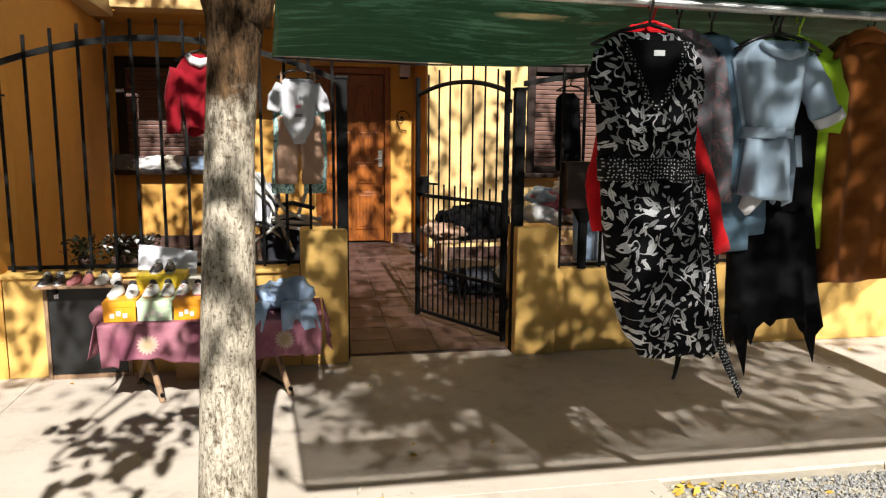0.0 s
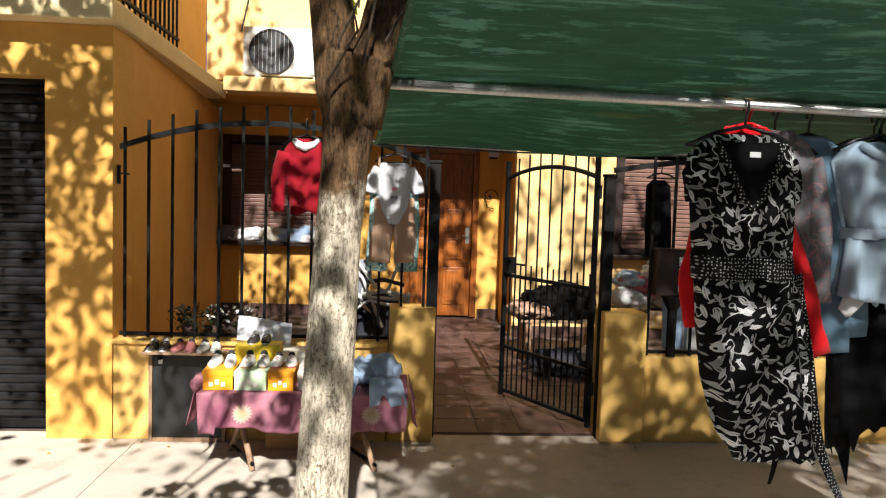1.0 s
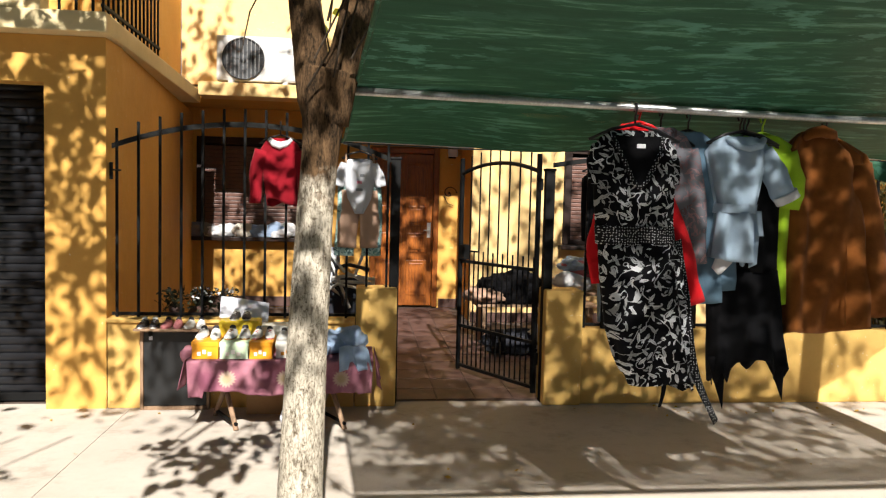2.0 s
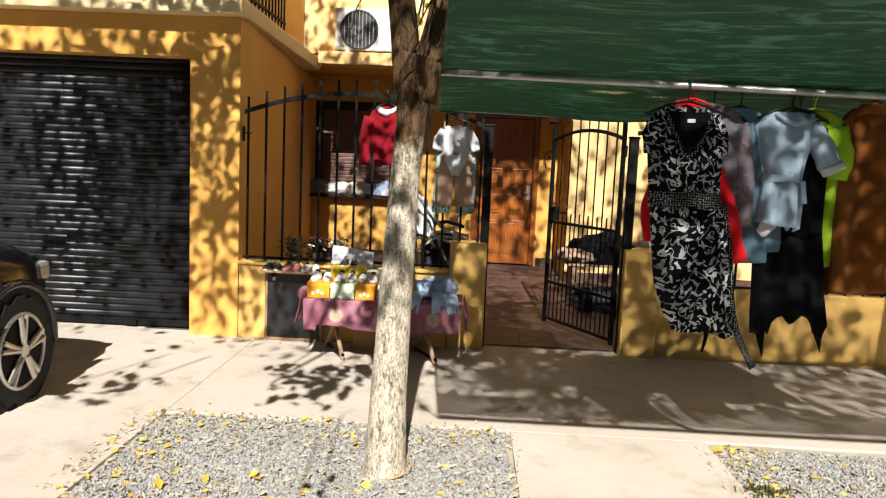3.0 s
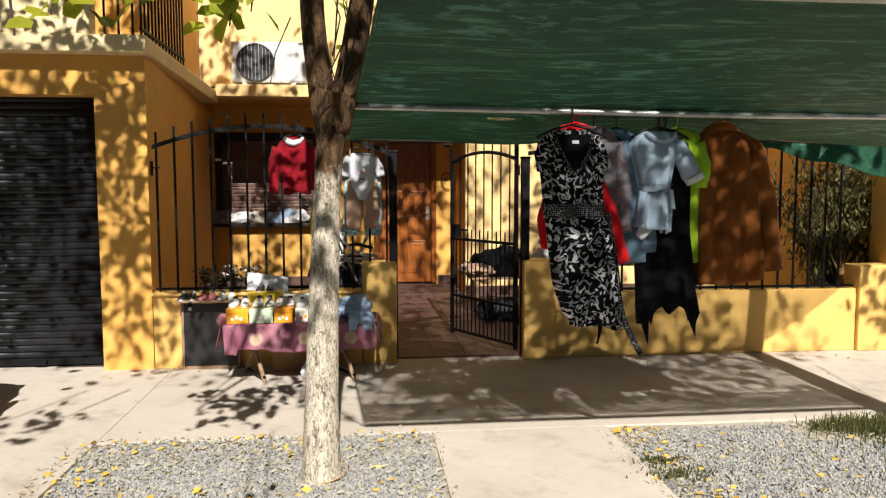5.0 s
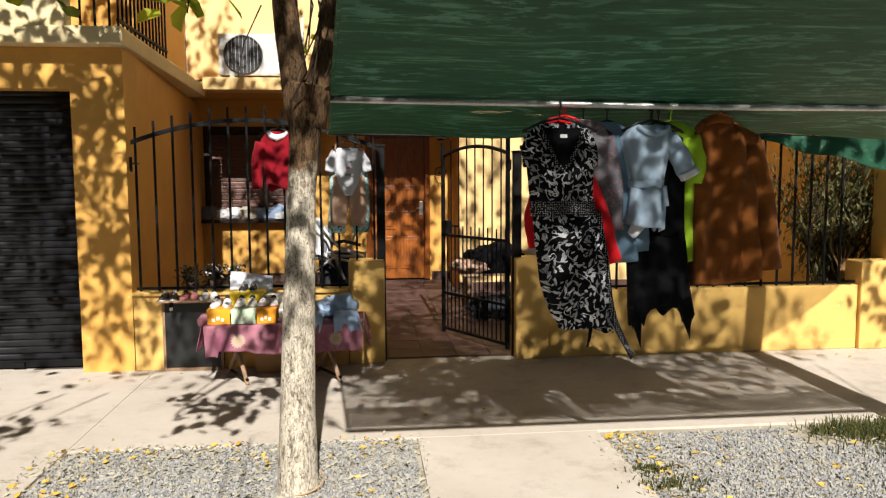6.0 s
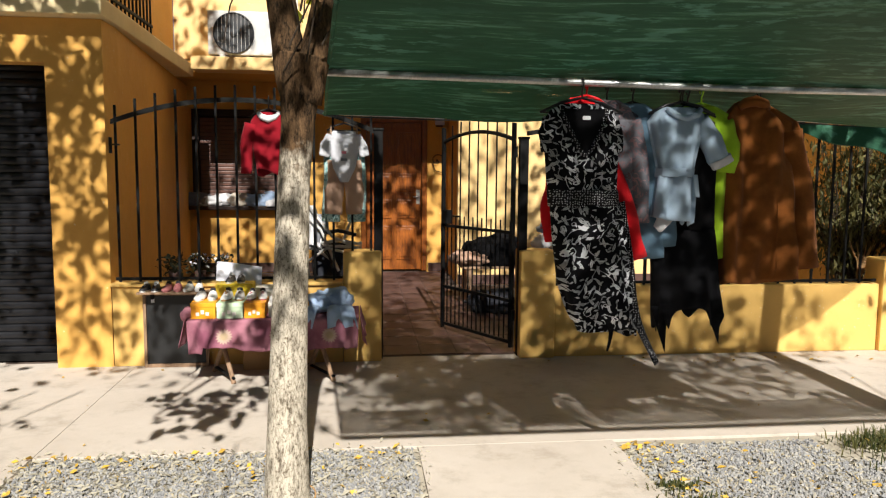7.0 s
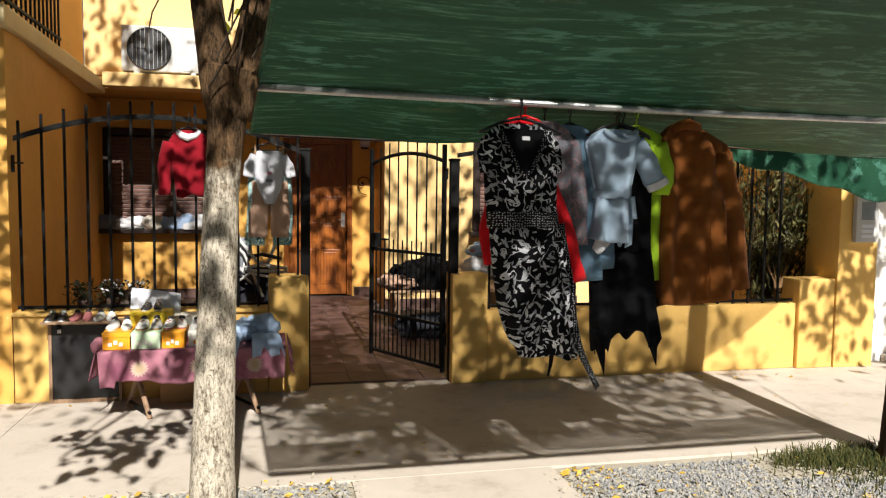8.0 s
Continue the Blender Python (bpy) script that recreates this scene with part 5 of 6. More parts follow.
T = TABLE_Z + 0.004
h1 = shoe_box(-1.26, -0.44, T, 0.165, 0.27, 0.112, BOX_ORANGE, "orange printed shoe box on the tablecloth", 2)
h2 = shoe_box(-1.073, -0.44, T, 0.178, 0.27, 0.11, BOX_GREEN, "pale green printed shoe box on the tablecloth", -1, BOX_GREEN)
h3 = shoe_box(-0.908, -0.44, T, 0.142, 0.27, 0.11, BOX_ORANGE, "orange and yellow shoe box on the tablecloth", 1)
shoe_box(-0.74, -0.42, T, 0.16, 0.25, 0.10, BOX_WHITE, "white shoe box on the tablecloth", 3)
shoe_box(-1.09, -0.20, T, 0.26, 0.16, 0.20, BOX_YELLOW, "tall yellow shoe box against the wall", 0)
shoe_box(-0.81, -0.20, T, 0.26, 0.16, 0.17, BOX_WHITE, "white shoe box against the wall", 2)


def shoe(parent, x, y, z, s, upper, sole, turn):
    """One trainer, toe to the front: rounded sole, upper with an open ankle."""
    ob = new("shoe")
    ob.parent = parent
    ob.location = (x, y, z)
    ob.rotation_euler = (0, 0, radians(turn))
    bm = bmesh.new()
    rings = []
    n = 14
    for i in range(9):
        u = i / 8
        yy = (0.5 - u) * s
        w = s * (0.15 + 0.07 * math.sin(u * 2.6 + 0.3)) * (0.55 if i in (0, 8) else 1)
        h = s * (0.34 - 0.20 * min(1, max(0, (u - 0.25) / 0.6))) * (0.75 if i in (0, 8) else 1)
        rings.append([bm.verts.new((w * math.cos(a), yy, s * 0.07 + h * max(0, math.sin(a)))) for a in (math.pi * j / (n - 1) for j in range(n))])
    for a, b in zip(rings, rings[1:]):
        for j in range(n - 1):
            bm.faces.new((a[j], a[j + 1], b[j + 1], b[j]))
    bm.faces.new(rings[0])
    bm.faces.new(rings[-1][::-1])
    bmesh.ops.recalc_face_normals(bm, faces=bm.faces[:])
    part("upper", bm, upper, ob, smooth=True)
    bm = bmesh.new()
    ring = [(s * 0.20 * math.cos(a) * (1 + 0.15 * math.sin(a)), -s * 0.51 * math.sin(a)) for a in (2 * math.pi * j / 20 for j in range(20))]
    lo = [bm.verts.new((p[0], p[1], 0)) for p in ring]
    hi = [bm.verts.new((p[0], p[1], s * 0.09)) for p in ring]
    for j in range(20):
        bm.faces.new((lo[j], lo[(j + 1) % 20], hi[(j + 1) % 20], hi[j]))
    bm.faces.new(lo[::-1])
    bm.faces.new(hi)
    part("sole", bm, sole, ob)
    part("ankle_opening", tube([(0, s * 0.30, s * 0.34), (0, s * 0.24, s * 0.425)], [s * 0.14, s * 0.12], 12), SHOE_DARK if upper is not SHOE_DARK else SHOE_WHITE, ob)
    part("laces", tube([(-s * 0.06, 0.02 * s, s * 0.36), (s * 0.06, -0.03 * s, s * 0.33), (-s * 0.06, -0.10 * s, s * 0.30), (s * 0.06, -0.15 * s, s * 0.26)], s * 0.02, 6), sole, ob)


def pair(x, y, z, s, upper, sole, label, turn=0.0):
    t = thing("pair_of_shoes", (x, y, z), label, "shoes", "shoes on sale")
    shoe(t, -s * 0.27, 0, 0, s, upper, sole, turn - 6)
    shoe(t, s * 0.27, 0.008, 0, s, upper, sole, turn + 5)


pair(-1.26, -0.43, h1, 0.155, SHOE_WHITE, SHOE_WHITE, "pair of white canvas shoes on an orange box")
pair(-1.073, -0.43, h2, 0.165, SHOE_WHITE, CARD, "pair of cream trainers on a pale green box")
pair(-0.908, -0.42, h3, 0.15, SHOE_WHITE, SHOE_PINK, "pair of small white trainers with pink soles on a box")
pair(-0.74, -0.42, T + 0.10, 0.15, SHOE_WHITE, SHOE_WHITE, "pair of small white trainers on a white box")
pair(-1.09, -0.20, T + 0.20, 0.14, SHOE_DARK, SHOE_WHITE, "pair of dark slip-on shoes on a yellow box")


def blackboard():
    t = thing("blackboard", (-1.58, -0.03, 0.0), "worn blackboard in a pale wooden rim against the wall", "blackboard")
    part("panel", box(-0.20, -0.012, 0.03, 0.23, 0.008, 0.555, 0.002), BOARD, t)
    for x0, z0, x1, z1 in ((-0.225, 0.0, -0.202, 0.575), (0.232, 0.0, 0.255, 0.575), (-0.2, 0.557, 0.23, 0.58), (-0.2, 0.0, 0.23, 0.027)):
        part("rim", box(x0, -0.02, z0, x1, 0.01, z1, 0.003), TABLEWOOD, t)
    part("chalk_mark", box(-0.165, -0.0145, 0.50, -0.14, -0.0125, 0.53), PAPER, t)


blackboard()
t = thing("shelf_board", (-1.58, -0.10, 0.581), "narrow plank shelf along the low wall", "shelf")
part("plank", box(-0.24, -0.06, 0.0, 0.34, 0.075, 0.016, 0.003), TABLEWOOD, t)
for x in (-0.15, 0.2):
    part("bracket", box(x - 0.01, 0.02, -0.05, x + 0.01, 0.072, 0.0, 0.002), IRON, t)
for x, s, u, so, lab in ((-1.735, 0.14, SHOE_DARK, SHOE_WHITE, "pair of dark small trainers with white soles"), (-1.575, 0.14, SHOE_PINK, SHOE_PINK, "pair of dusty pink canvas shoes"), (-1.42, 0.14, SHOE_WHITE, SHOE_WHITE, "pair of small white sandals")):
    pair(x, -0.09, 0.598, s, u, so, lab + " on the plank shelf")

t = thing("paper_sign", (-1.09, -0.035, 0.655), "blank grey-white paper sheet leaning on the railing", "sign")
bm = surface(lambda u, v: Vector((-0.17 + 0.34 * u, -0.02 + 0.06 * v + 0.01 * math.sin(u * 5), 0.012 * (1 - u) + 0.145 * v - 0.035 * u)), 10, 6)
thicken(part("sheet", bm, PAPER, t), 0.002)


def pot_plant(x, y, z, seed):
    rng = random.Random(seed)
    t = thing("pot_plant", (x, y, z), "small dark leaved plant in a pot behind the low wall", "plant", "pot plants on the wall")
    part("pot", tube([(0, 0, 0), (0, 0, 0.07)], [0.035, 0.045], 14), TERRACOTTA, t, smooth=True)
    for i in range(6):
        a = rng.uniform(0, 6.28)
        part("stem", tube([(0, 0, 0.06), (0.03 * math.cos(a), 0.03 * math.sin(a), 0.13), (0.07 * math.cos(a), 0.05 * math.sin(a), 0.17 + rng.uniform(0, 0.05))], 0.003, 5), BARK_DARK, t)
    vs, fs = leaves([(rng.gauss(0, 0.05), rng.gauss(0, 0.04), rng.uniform(0.05, 0.19)) for _ in range(110)], 0.036, rng)
    raw("foliage", vs, fs, PETAL, t)
    if seed > 30:
        vs, fs = leaves([(rng.gauss(0, 0.04), -0.03 + rng.gauss(0, 0.03), rng.uniform(0.11, 0.2)) for _ in range(26)], 0.03, rng)
        raw("blossom", vs, fs, C_WHITE, t)


for i, x in enumerate((-1.62, -1.42, -1.27)):
    pot_plant(x, 0.17, 0.646, 30 + i)


def cloth_heap(name, place, size, material, label, category, seed, parts=3, group=""):
    """A heap of crumpled cloth: a few folded lumps."""
    rng = random.Random(seed)
    t = thing(name, place, label, category, group)
    for i in range(parts):
        bm = bmesh.new()
        bmesh.ops.create_icosphere(bm, subdivisions=4, radius=1.0)
        o = Vector((rng.uniform(-0.4, 0.4) * size[0], rng.uniform(-0.3, 0.3) * size[1], size[2] * (0.35 + 0.25 * rng.random())))
        sc = Vector((size[0] * rng.uniform(0.35, 0.6), size[1] * rng.uniform(0.4, 0.6), size[2] * rng.uniform(0.35, 0.6)))
        for v in bm.verts:
            d = 1 + 0.35 * noise.noise(v.co * 1.7 + Vector((seed, i, 0))) + 0.22 * abs(noise.noise(v.co * 4 + Vector((i, seed, 0))))
            v.co = Vector((v.co.x * sc.x, v.co.y * sc.y, v.co.z * sc.z)) * d + o
            v.co.z = max(0.0, v.co.z)
        part("fold", bm, material, t, smooth=True)
    return t


jeans = cloth_heap("jeans", (-0.375, -0.40, T), (0.22, 0.2, 0.17), C_JEANS, "crumpled pale blue jeans on the tablecloth", "jeans", 3, 4)
for dx in (-0.13, 0.02, 0.1):
    thicken(part("leg", surface(lambda u, v: Vector((dx, -0.12, 0.0)) + Vector((-0.05 + 0.10 * v + 0.04 * u * dx * 10, -0.03 - 0.09 * min(1, u * 2) - 0.01 * math.sin(v * 6), 0.07 - 0.14 * max(0, u - 0.35) - 0.05 * u + 0.015 * math.sin(v * 3.1))), 10, 8), C_JEANS, jeans, smooth=True), 0.006)


def carrier_bag(x, y, label, material, h=0.27):
    t = thing("bag", (x, y, 0.0), label, "bag")
    bm = hull_tube(lerp_rings([(0, 0, 0.0, 0.09, 0.05), (0, 0, 0.03, 0.10, 0.06), (0.0, 0, h * 0.6, 0.09, 0.05), (0.01, 0, h, 0.06, 0.02)], 4), 24, 0.006, 4.0, True)
    part("sack", bm, material, t, smooth=True)
    part("handle", tube([(-0.04, 0, h - 0.01), (-0.03, 0, h + 0.06), (0.03, 0, h + 0.06), (0.05, 0, h - 0.01)], 0.006, 8), material, t)


carrier_bag(-0.70, -0.36, "white printed paper bag under the table", PAPER, 0.12)
t = thing("cardboard_box", (-0.70, -0.10, 0.0), "brown cardboard box under the table", "box")
part("carton", box(-0.35, -0.08, 0.0, 0.18, 0.08, 0.27, 0.004), CARD, t)
part("flap", box(-0.35, -0.10, 0.262, 0.18, -0.082, 0.275, 0.003), CARD, t)


# ---- behind the railing: pushchair, lantern, table of clothes ----
def pushchair():
    t = thing("pushchair", (-0.40, 0.75, 0.03), "folded black and grey pushchair behind the low wall", "pushchair")
    for x, y in ((-0.2, -0.15), (0.18, -0.15), (-0.18, 0.3), (0.18, 0.3)):
        wheel = part("wheel", tube([(x, y - 0.02, 0.085), (x, y + 0.02, 0.085)], 0.085, 20), RUBBER, t, smooth=False)
        part("rim", tube([(x, y - 0.024, 0.085), (x, y + 0.024, 0.085)], 0.05, 16), ALLOY, wheel)
    for a, b in (((-0.2, -0.1, 0.1), (0.16, 0.3, 1.05)), ((0.2, -0.1, 0.1), (-0.22, 0.1, 1.12)), ((-0.18, 0.3, 0.1), (-0.26, -0.05, 0.95)), ((0.2, 0.25, 0.1), (0.24, -0.05, 0.86)), ((-0.26, -0.1, 0.84), (0.22, -0.12, 0.82)), ((-0.28, -0.1, 0.9), (-0.02, -0.12, 0.72))):
        part("frame_tube", tube([a, b], 0.013, 10), AC_WHITE, t)
    body("seat", [(-0.02, 0.05, 0.84, 0.17, 0.05), (0, 0.05, 0.65, 0.19, 0.09), (0, 0.05, 0.40, 0.17, 0.1)], C_DARK, t, "black fabric seat", (0.004, 0.012), 6.0)
    body("hood", [(-0.13, -0.05, 1.10, 0.08, 0.04), (-0.16, -0.06, 0.98, 0.12, 0.08), (-0.18, -0.06, 0.84, 0.10, 0.06)], C_GREY, t, "grey fabric hood", (0.004, 0.01), 5.0)
    body("towel", [(-0.2, -0.1, 1.18, 0.05, 0.03), (-0.18, -0.1, 1.0, 0.08, 0.04), (-0.16, -0.1, 0.8, 0.06, 0.04)], C_WHITE, t, "white cloth over the frame", (0.005, 0.012), 7.0)
    for a, b, c in (((-0.30, -0.15, 1.16), (-0.1, -0.18, 0.98), (0.05, -0.16, 0.62)), ((-0.22, -0.15, 1.20), (0.0, -0.2, 0.92), (0.24, -0.16, 0.80)), ((-0.27, -0.14, 0.66), (-0.05, -0.2, 0.82), (0.22, -0.16, 0.76))):
        part("frame_tube", tube([a, b, c], 0.012, 10), AC_WHITE, t, smooth=True)
    part("hood_arc", tube([(-0.2 + 0.2 * math.cos(i * 0.3), -0.17, 0.64 + 0.2 * math.sin(i * 0.3)) for i in range(11)], 0.010, 8), PLASTIC_BLACK, t, smooth=True)
    part("handlebar", tube([(-0.1, -0.14, 0.94), (0.05, -0.16, 0.97), (0.2, -0.14, 0.93)], 0.016, 10), PLASTIC_BLACK, t, smooth=True)
    part("bumper", tube([(-0.1, -0.16, 0.86), (0.06, -0.2, 0.89), (0.24, -0.16, 0.85)], 0.014, 10), AC_WHITE, t, smooth=True)
    part("basket", box(-0.17, -0.05, 0.14, 0.17, 0.28, 0.30, 0.02), C_DARK, t)


pushchair()


def wall_lantern():
    t = thing("wall_lantern", (0.93, Y - 0.002, 2.14), "small unlit white box lantern on the porch wall", "lamp")
    part("back_plate", box(-0.05, -0.015, -0.02, 0.05, 0.0, 0.16, 0.004), IRON, t)
    part("shade", box(-0.06, -0.12, 0.0, 0.06, -0.016, 0.13, 0.01), PAPER, t, "frosted white glass shade")
    part("cap", box(-0.07, -0.13, 0.132, 0.07, -0.012, 0.15, 0.006), AC_WHITE, t)


wall_lantern()
t = thing("wall_hook", (0.90, Y - 0.003, 1.66), "black wrought iron scroll hook on the porch wall", "hook")
part("scroll", tube([((0.10 - 0.0055 * i) * math.cos(0.42 * i), -0.03, (0.10 - 0.0055 * i) * math.sin(0.42 * i)) for i in range(16)], 0.006, 8), IRON, t, smooth=True)
part("stem", tube([(-0.07, -0.03, -0.04), (-0.02, -0.03, -0.14), (0.06, -0.03, -0.16)], 0.006, 8), IRON, t, smooth=True)
part("mount", box(-0.012, -0.03, -0.015, 0.012, 0.0, 0.015, 0.003), IRON, t)


def clothes_table():
    t = thing("folding_table", (2.12, 1.35, 0.05), "folding table behind the railing under heaps of clothes", "table")
    part("tabletop", box(-0.55, -0.3, 0.66, 0.75, 0.3, 0.69, 0.004), TABLEWOOD, t)
    for x in (-0.48, 0.68):
        for y in (-0.24, 0.24):
            part("leg", tube([(x, y, 0.0), (x, y, 0.66)], 0.016, 8), IRON, t)


clothes_table()
for i, (x, y, z, w, h, m, c) in enumerate(((1.75, 1.2, 0.74, 0.32, 0.16, C_WHITE, "white"), (2.1, 1.3, 0.74, 0.34, 0.2, C_CREAMC, "cream"), (1.85, 1.3, 0.86, 0.28, 0.16, C_PINK, "dusty pink"), (2.0, 1.2, 0.98, 0.26, 0.13, C_WHITE, "white"), (1.75, 1.35, 0.92, 0.22, 0.12, C_JEANS, "pale blue"), (2.45, 1.3, 0.74, 0.3, 0.2, C_GREY, "grey"), (1.9, 1.15, 1.06, 0.2, 0.1, C_JEANS, "pale blue"), (2.15, 1.2, 0.92, 0.26, 0.14, C_DARK, "charcoal"))):
    cloth_heap("folded_clothes", (x, y, z), (w, 0.3, h), m, "heap of " + c + " clothes on the folding table", "clothes", 40 + i, 3, "heaps of clothes")
for x, m, lab in ((1.66, C_JEANS, "pale blue denim trousers hung on the railing"), (1.80, C_WHITE, "white cotton trousers hung on the railing")):
    t = thing("trousers", (x, 0.17, 0.585), lab, "garment")
    body("cloth", [(0, 0, 0.44, 0.085, 0.02), (0, 0, 0.40, 0.09, 0.03), (0.0, 0, 0.2, 0.085, 0.035), (0.0, 0, 0.03, 0.08, 0.03)], m, t, "", (0.003, 0.008), x * 9)
for i, (x, m, lab) in enumerate(((-2.05, C_WHITE, "white"), (-1.75, C_CREAMC, "cream"), (-1.45, C_JEANS, "pale blue"), (-1.2, C_WHITE, "white"), (-2.28, C_GREY, "grey"))):
    cloth_heap("folded_clothes", (x, Y - 0.10, 1.031), (0.30, 0.10, 0.16), m, "folded " + lab + " clothes along the window sill", "clothes", 60 + i, 3, "clothes on the window sill")


def letter_box():
    t = thing("letter_box", (1.60, 0.05, 1.0), "brown letter box with a white glazed front on the railing", "letter box")
    part("case", box(-0.15, -0.06, 0.0, 0.14, 0.03, 0.30, 0.006), BROWNFRAME, t)
    part("pedestal", tube([(-0.01, -0.01, -0.413), (-0.01, -0.01, -0.10), (-0.01, -0.01, -0.002)], [0.032, 0.034, 0.085], 8), IRON, t, "black iron pedestal")
    part("front_pane", box(0.0, -0.066, 0.03, 0.11, -0.0605, 0.26, 0.003), PAPER, t, "white paper behind glass")
    for z in (0.10, 0.19):
        part("bar", box(0.0, -0.07, z, 0.11, -0.0665, z + 0.012), IRON, t)
    part("lid", box(-0.16, -0.07, 0.302, 0.15, 0.03, 0.315, 0.004), BROWNFRAME, t)


letter_box()
t = thing("jacket", (1.50, 0.12, 1.868), "dark brown jacket hanging behind the railing", "garment")
hanger(t, PLASTIC_BLACK, 0.10, 0.05, 0.04)
body("body", [(0, 0.05, -0.10, 0.04, 0.02), (0, 0.05, -0.14, 0.08, 0.03), (0.01, 0.05, -0.36, 0.085, 0.04), (0.02, 0.05, -0.62, 0.08, 0.04)], C_BLACK, t, "", (0.003, 0.01), 31.0)


def rack_of_goods():
    t = thing("bench", (1.55, 2.35, 0.07), "low wooden bench in the porch stacked with goods", "bench")
    part("seat", box(-0.6, -0.2, 0.38, 0.7, 0.2, 0.41, 0.004), TABLEWOOD, t)
    for x in (-0.52, 0.62):
        part("leg", box(x - 0.03, -0.18, 0.0, x + 0.03, 0.18, 0.38, 0.004), TABLEWOOD, t)


rack_of_goods()
cloth_heap("bundle", (1.45, 2.3, 0.48), (0.55, 0.3, 0.34), C_BLACK, "large dark bundle of clothes on the bench", "clothes", 71, 4)
cloth_heap("bundle", (1.05, 2.2, 0.48), (0.3, 0.26, 0.16), C_TAN, "tan cloth bundle on the bench", "clothes", 72, 3)
cloth_heap("bag", (1.30, 1.75, 0.05), (0.55, 0.24, 0.24), C_DARK, "black bag lying on the porch floor", "bag", 73, 3)
cloth_heap("cloth", (1.55, 1.72, 0.05), (0.3, 0.24, 0.3), C_WHITE, "white cloth heap on the porch floor", "cloth", 74, 3)
t = thing("cardboard_box", (1.75, 1.95, 0.06), "open brown cardboard box on the porch floor", "box")
part("carton", box(-0.2, -0.15, 0.0, 0.2, 0.15, 0.32, 0.004), CARD, t)
part("flap", box(-0.2, -0.27, 0.30, 0.2, -0.152, 0.312, 0.003), CARD, t)


# ---- beyond the right railing ----
def shrub():
    rng = random.Random(5)
    t = thing("shrub", (4.35, 0.62, 0.05), "wiry grey-green shrub growing behind the railing", "shrub")
    stems = []
    for i in range(60):
        a = rng.uniform(0, 6.28)
        top = Vector((rng.gauss(0.08, 0.42), rng.gauss(0, 0.15), rng.uniform(0.9, 2.0)))
        mid = Vector((top.x * 0.35, top.y * 0.4, top.z * 0.55))
        stems.append((mid, top))
        part("stem", tube([(0.06 * math.cos(a), 0.06 * math.sin(a), 0.0), mid, top], [0.012, 0.008, 0.003], 6), BARK_DARK, t)
    spots = []
    for mid, top in stems:
        for _ in range(80):
            k = rng.random() ** 0.7
            p = mid.lerp(top, k)
            spots.append(p + Vector((rng.gauss(0, 0.07), rng.gauss(0, 0.06), rng.gauss(0, 0.08) - 0.03)))
    vs, fs = [], []
    for p in spots:
        s = rng.uniform(0.05, 0.11)
        e = Euler((rng.uniform(-0.6, 0.6), rng.uniform(0.2, 1.5), rng.uniform(0, 6.28))).to_matrix()
        o = len(vs)
        for q in ((0, 0, 0), (0.5, 0.14, 0.02), (1.0, 0, -0.05), (0.5, -0.14, 0.02)):
            vs.append(p + e @ (Vector(q) * s))
        fs += [(o, o + 1, o + 2), (o, o + 2, o + 3)]
    raw("foliage", vs, fs, SHRUB, t)
    for i in range(14):
        a = rng.uniform(-0.9, 0.9)
        part("dry_blade", tube([(0.0, -0.2, 0.5), (0.05 * a, -0.24, 0.68), (0.16 * a, -0.25, 0.5 + rng.uniform(0.15, 0.4))], [0.012, 0.009, 0.002], 5), CARD, t, "dry straw-coloured blade")


shrub()


def meter_box():
    t = thing("meter_box", (4.888, -0.022, 1.13), "white electricity meter box set on the gate pier", "meter")
    part("case", box(-0.12, -0.05, 0.0, 0.12, 0.0, 0.42, 0.008), AC_WHITE, t)
    part("window_pane", box(-0.07, -0.054, 0.2, 0.07, -0.0505, 0.36, 0.004), GLASS, t, "grey glass pane")
    for i in range(3):
        part("label", box(-0.06, -0.053, 0.04 + i * 0.045, 0.06, -0.0505, 0.07 + i * 0.045), PAPER, t, "plain grey strip")


meter_box()
t = thing("kerb_block", (5.6, -0.12, 0.0), "low grey step at the white house", "step")
part("step", box(-0.3, -0.2, 0.0, 0.8, 0.26, 0.07, 0.01), CONCRETE, t)


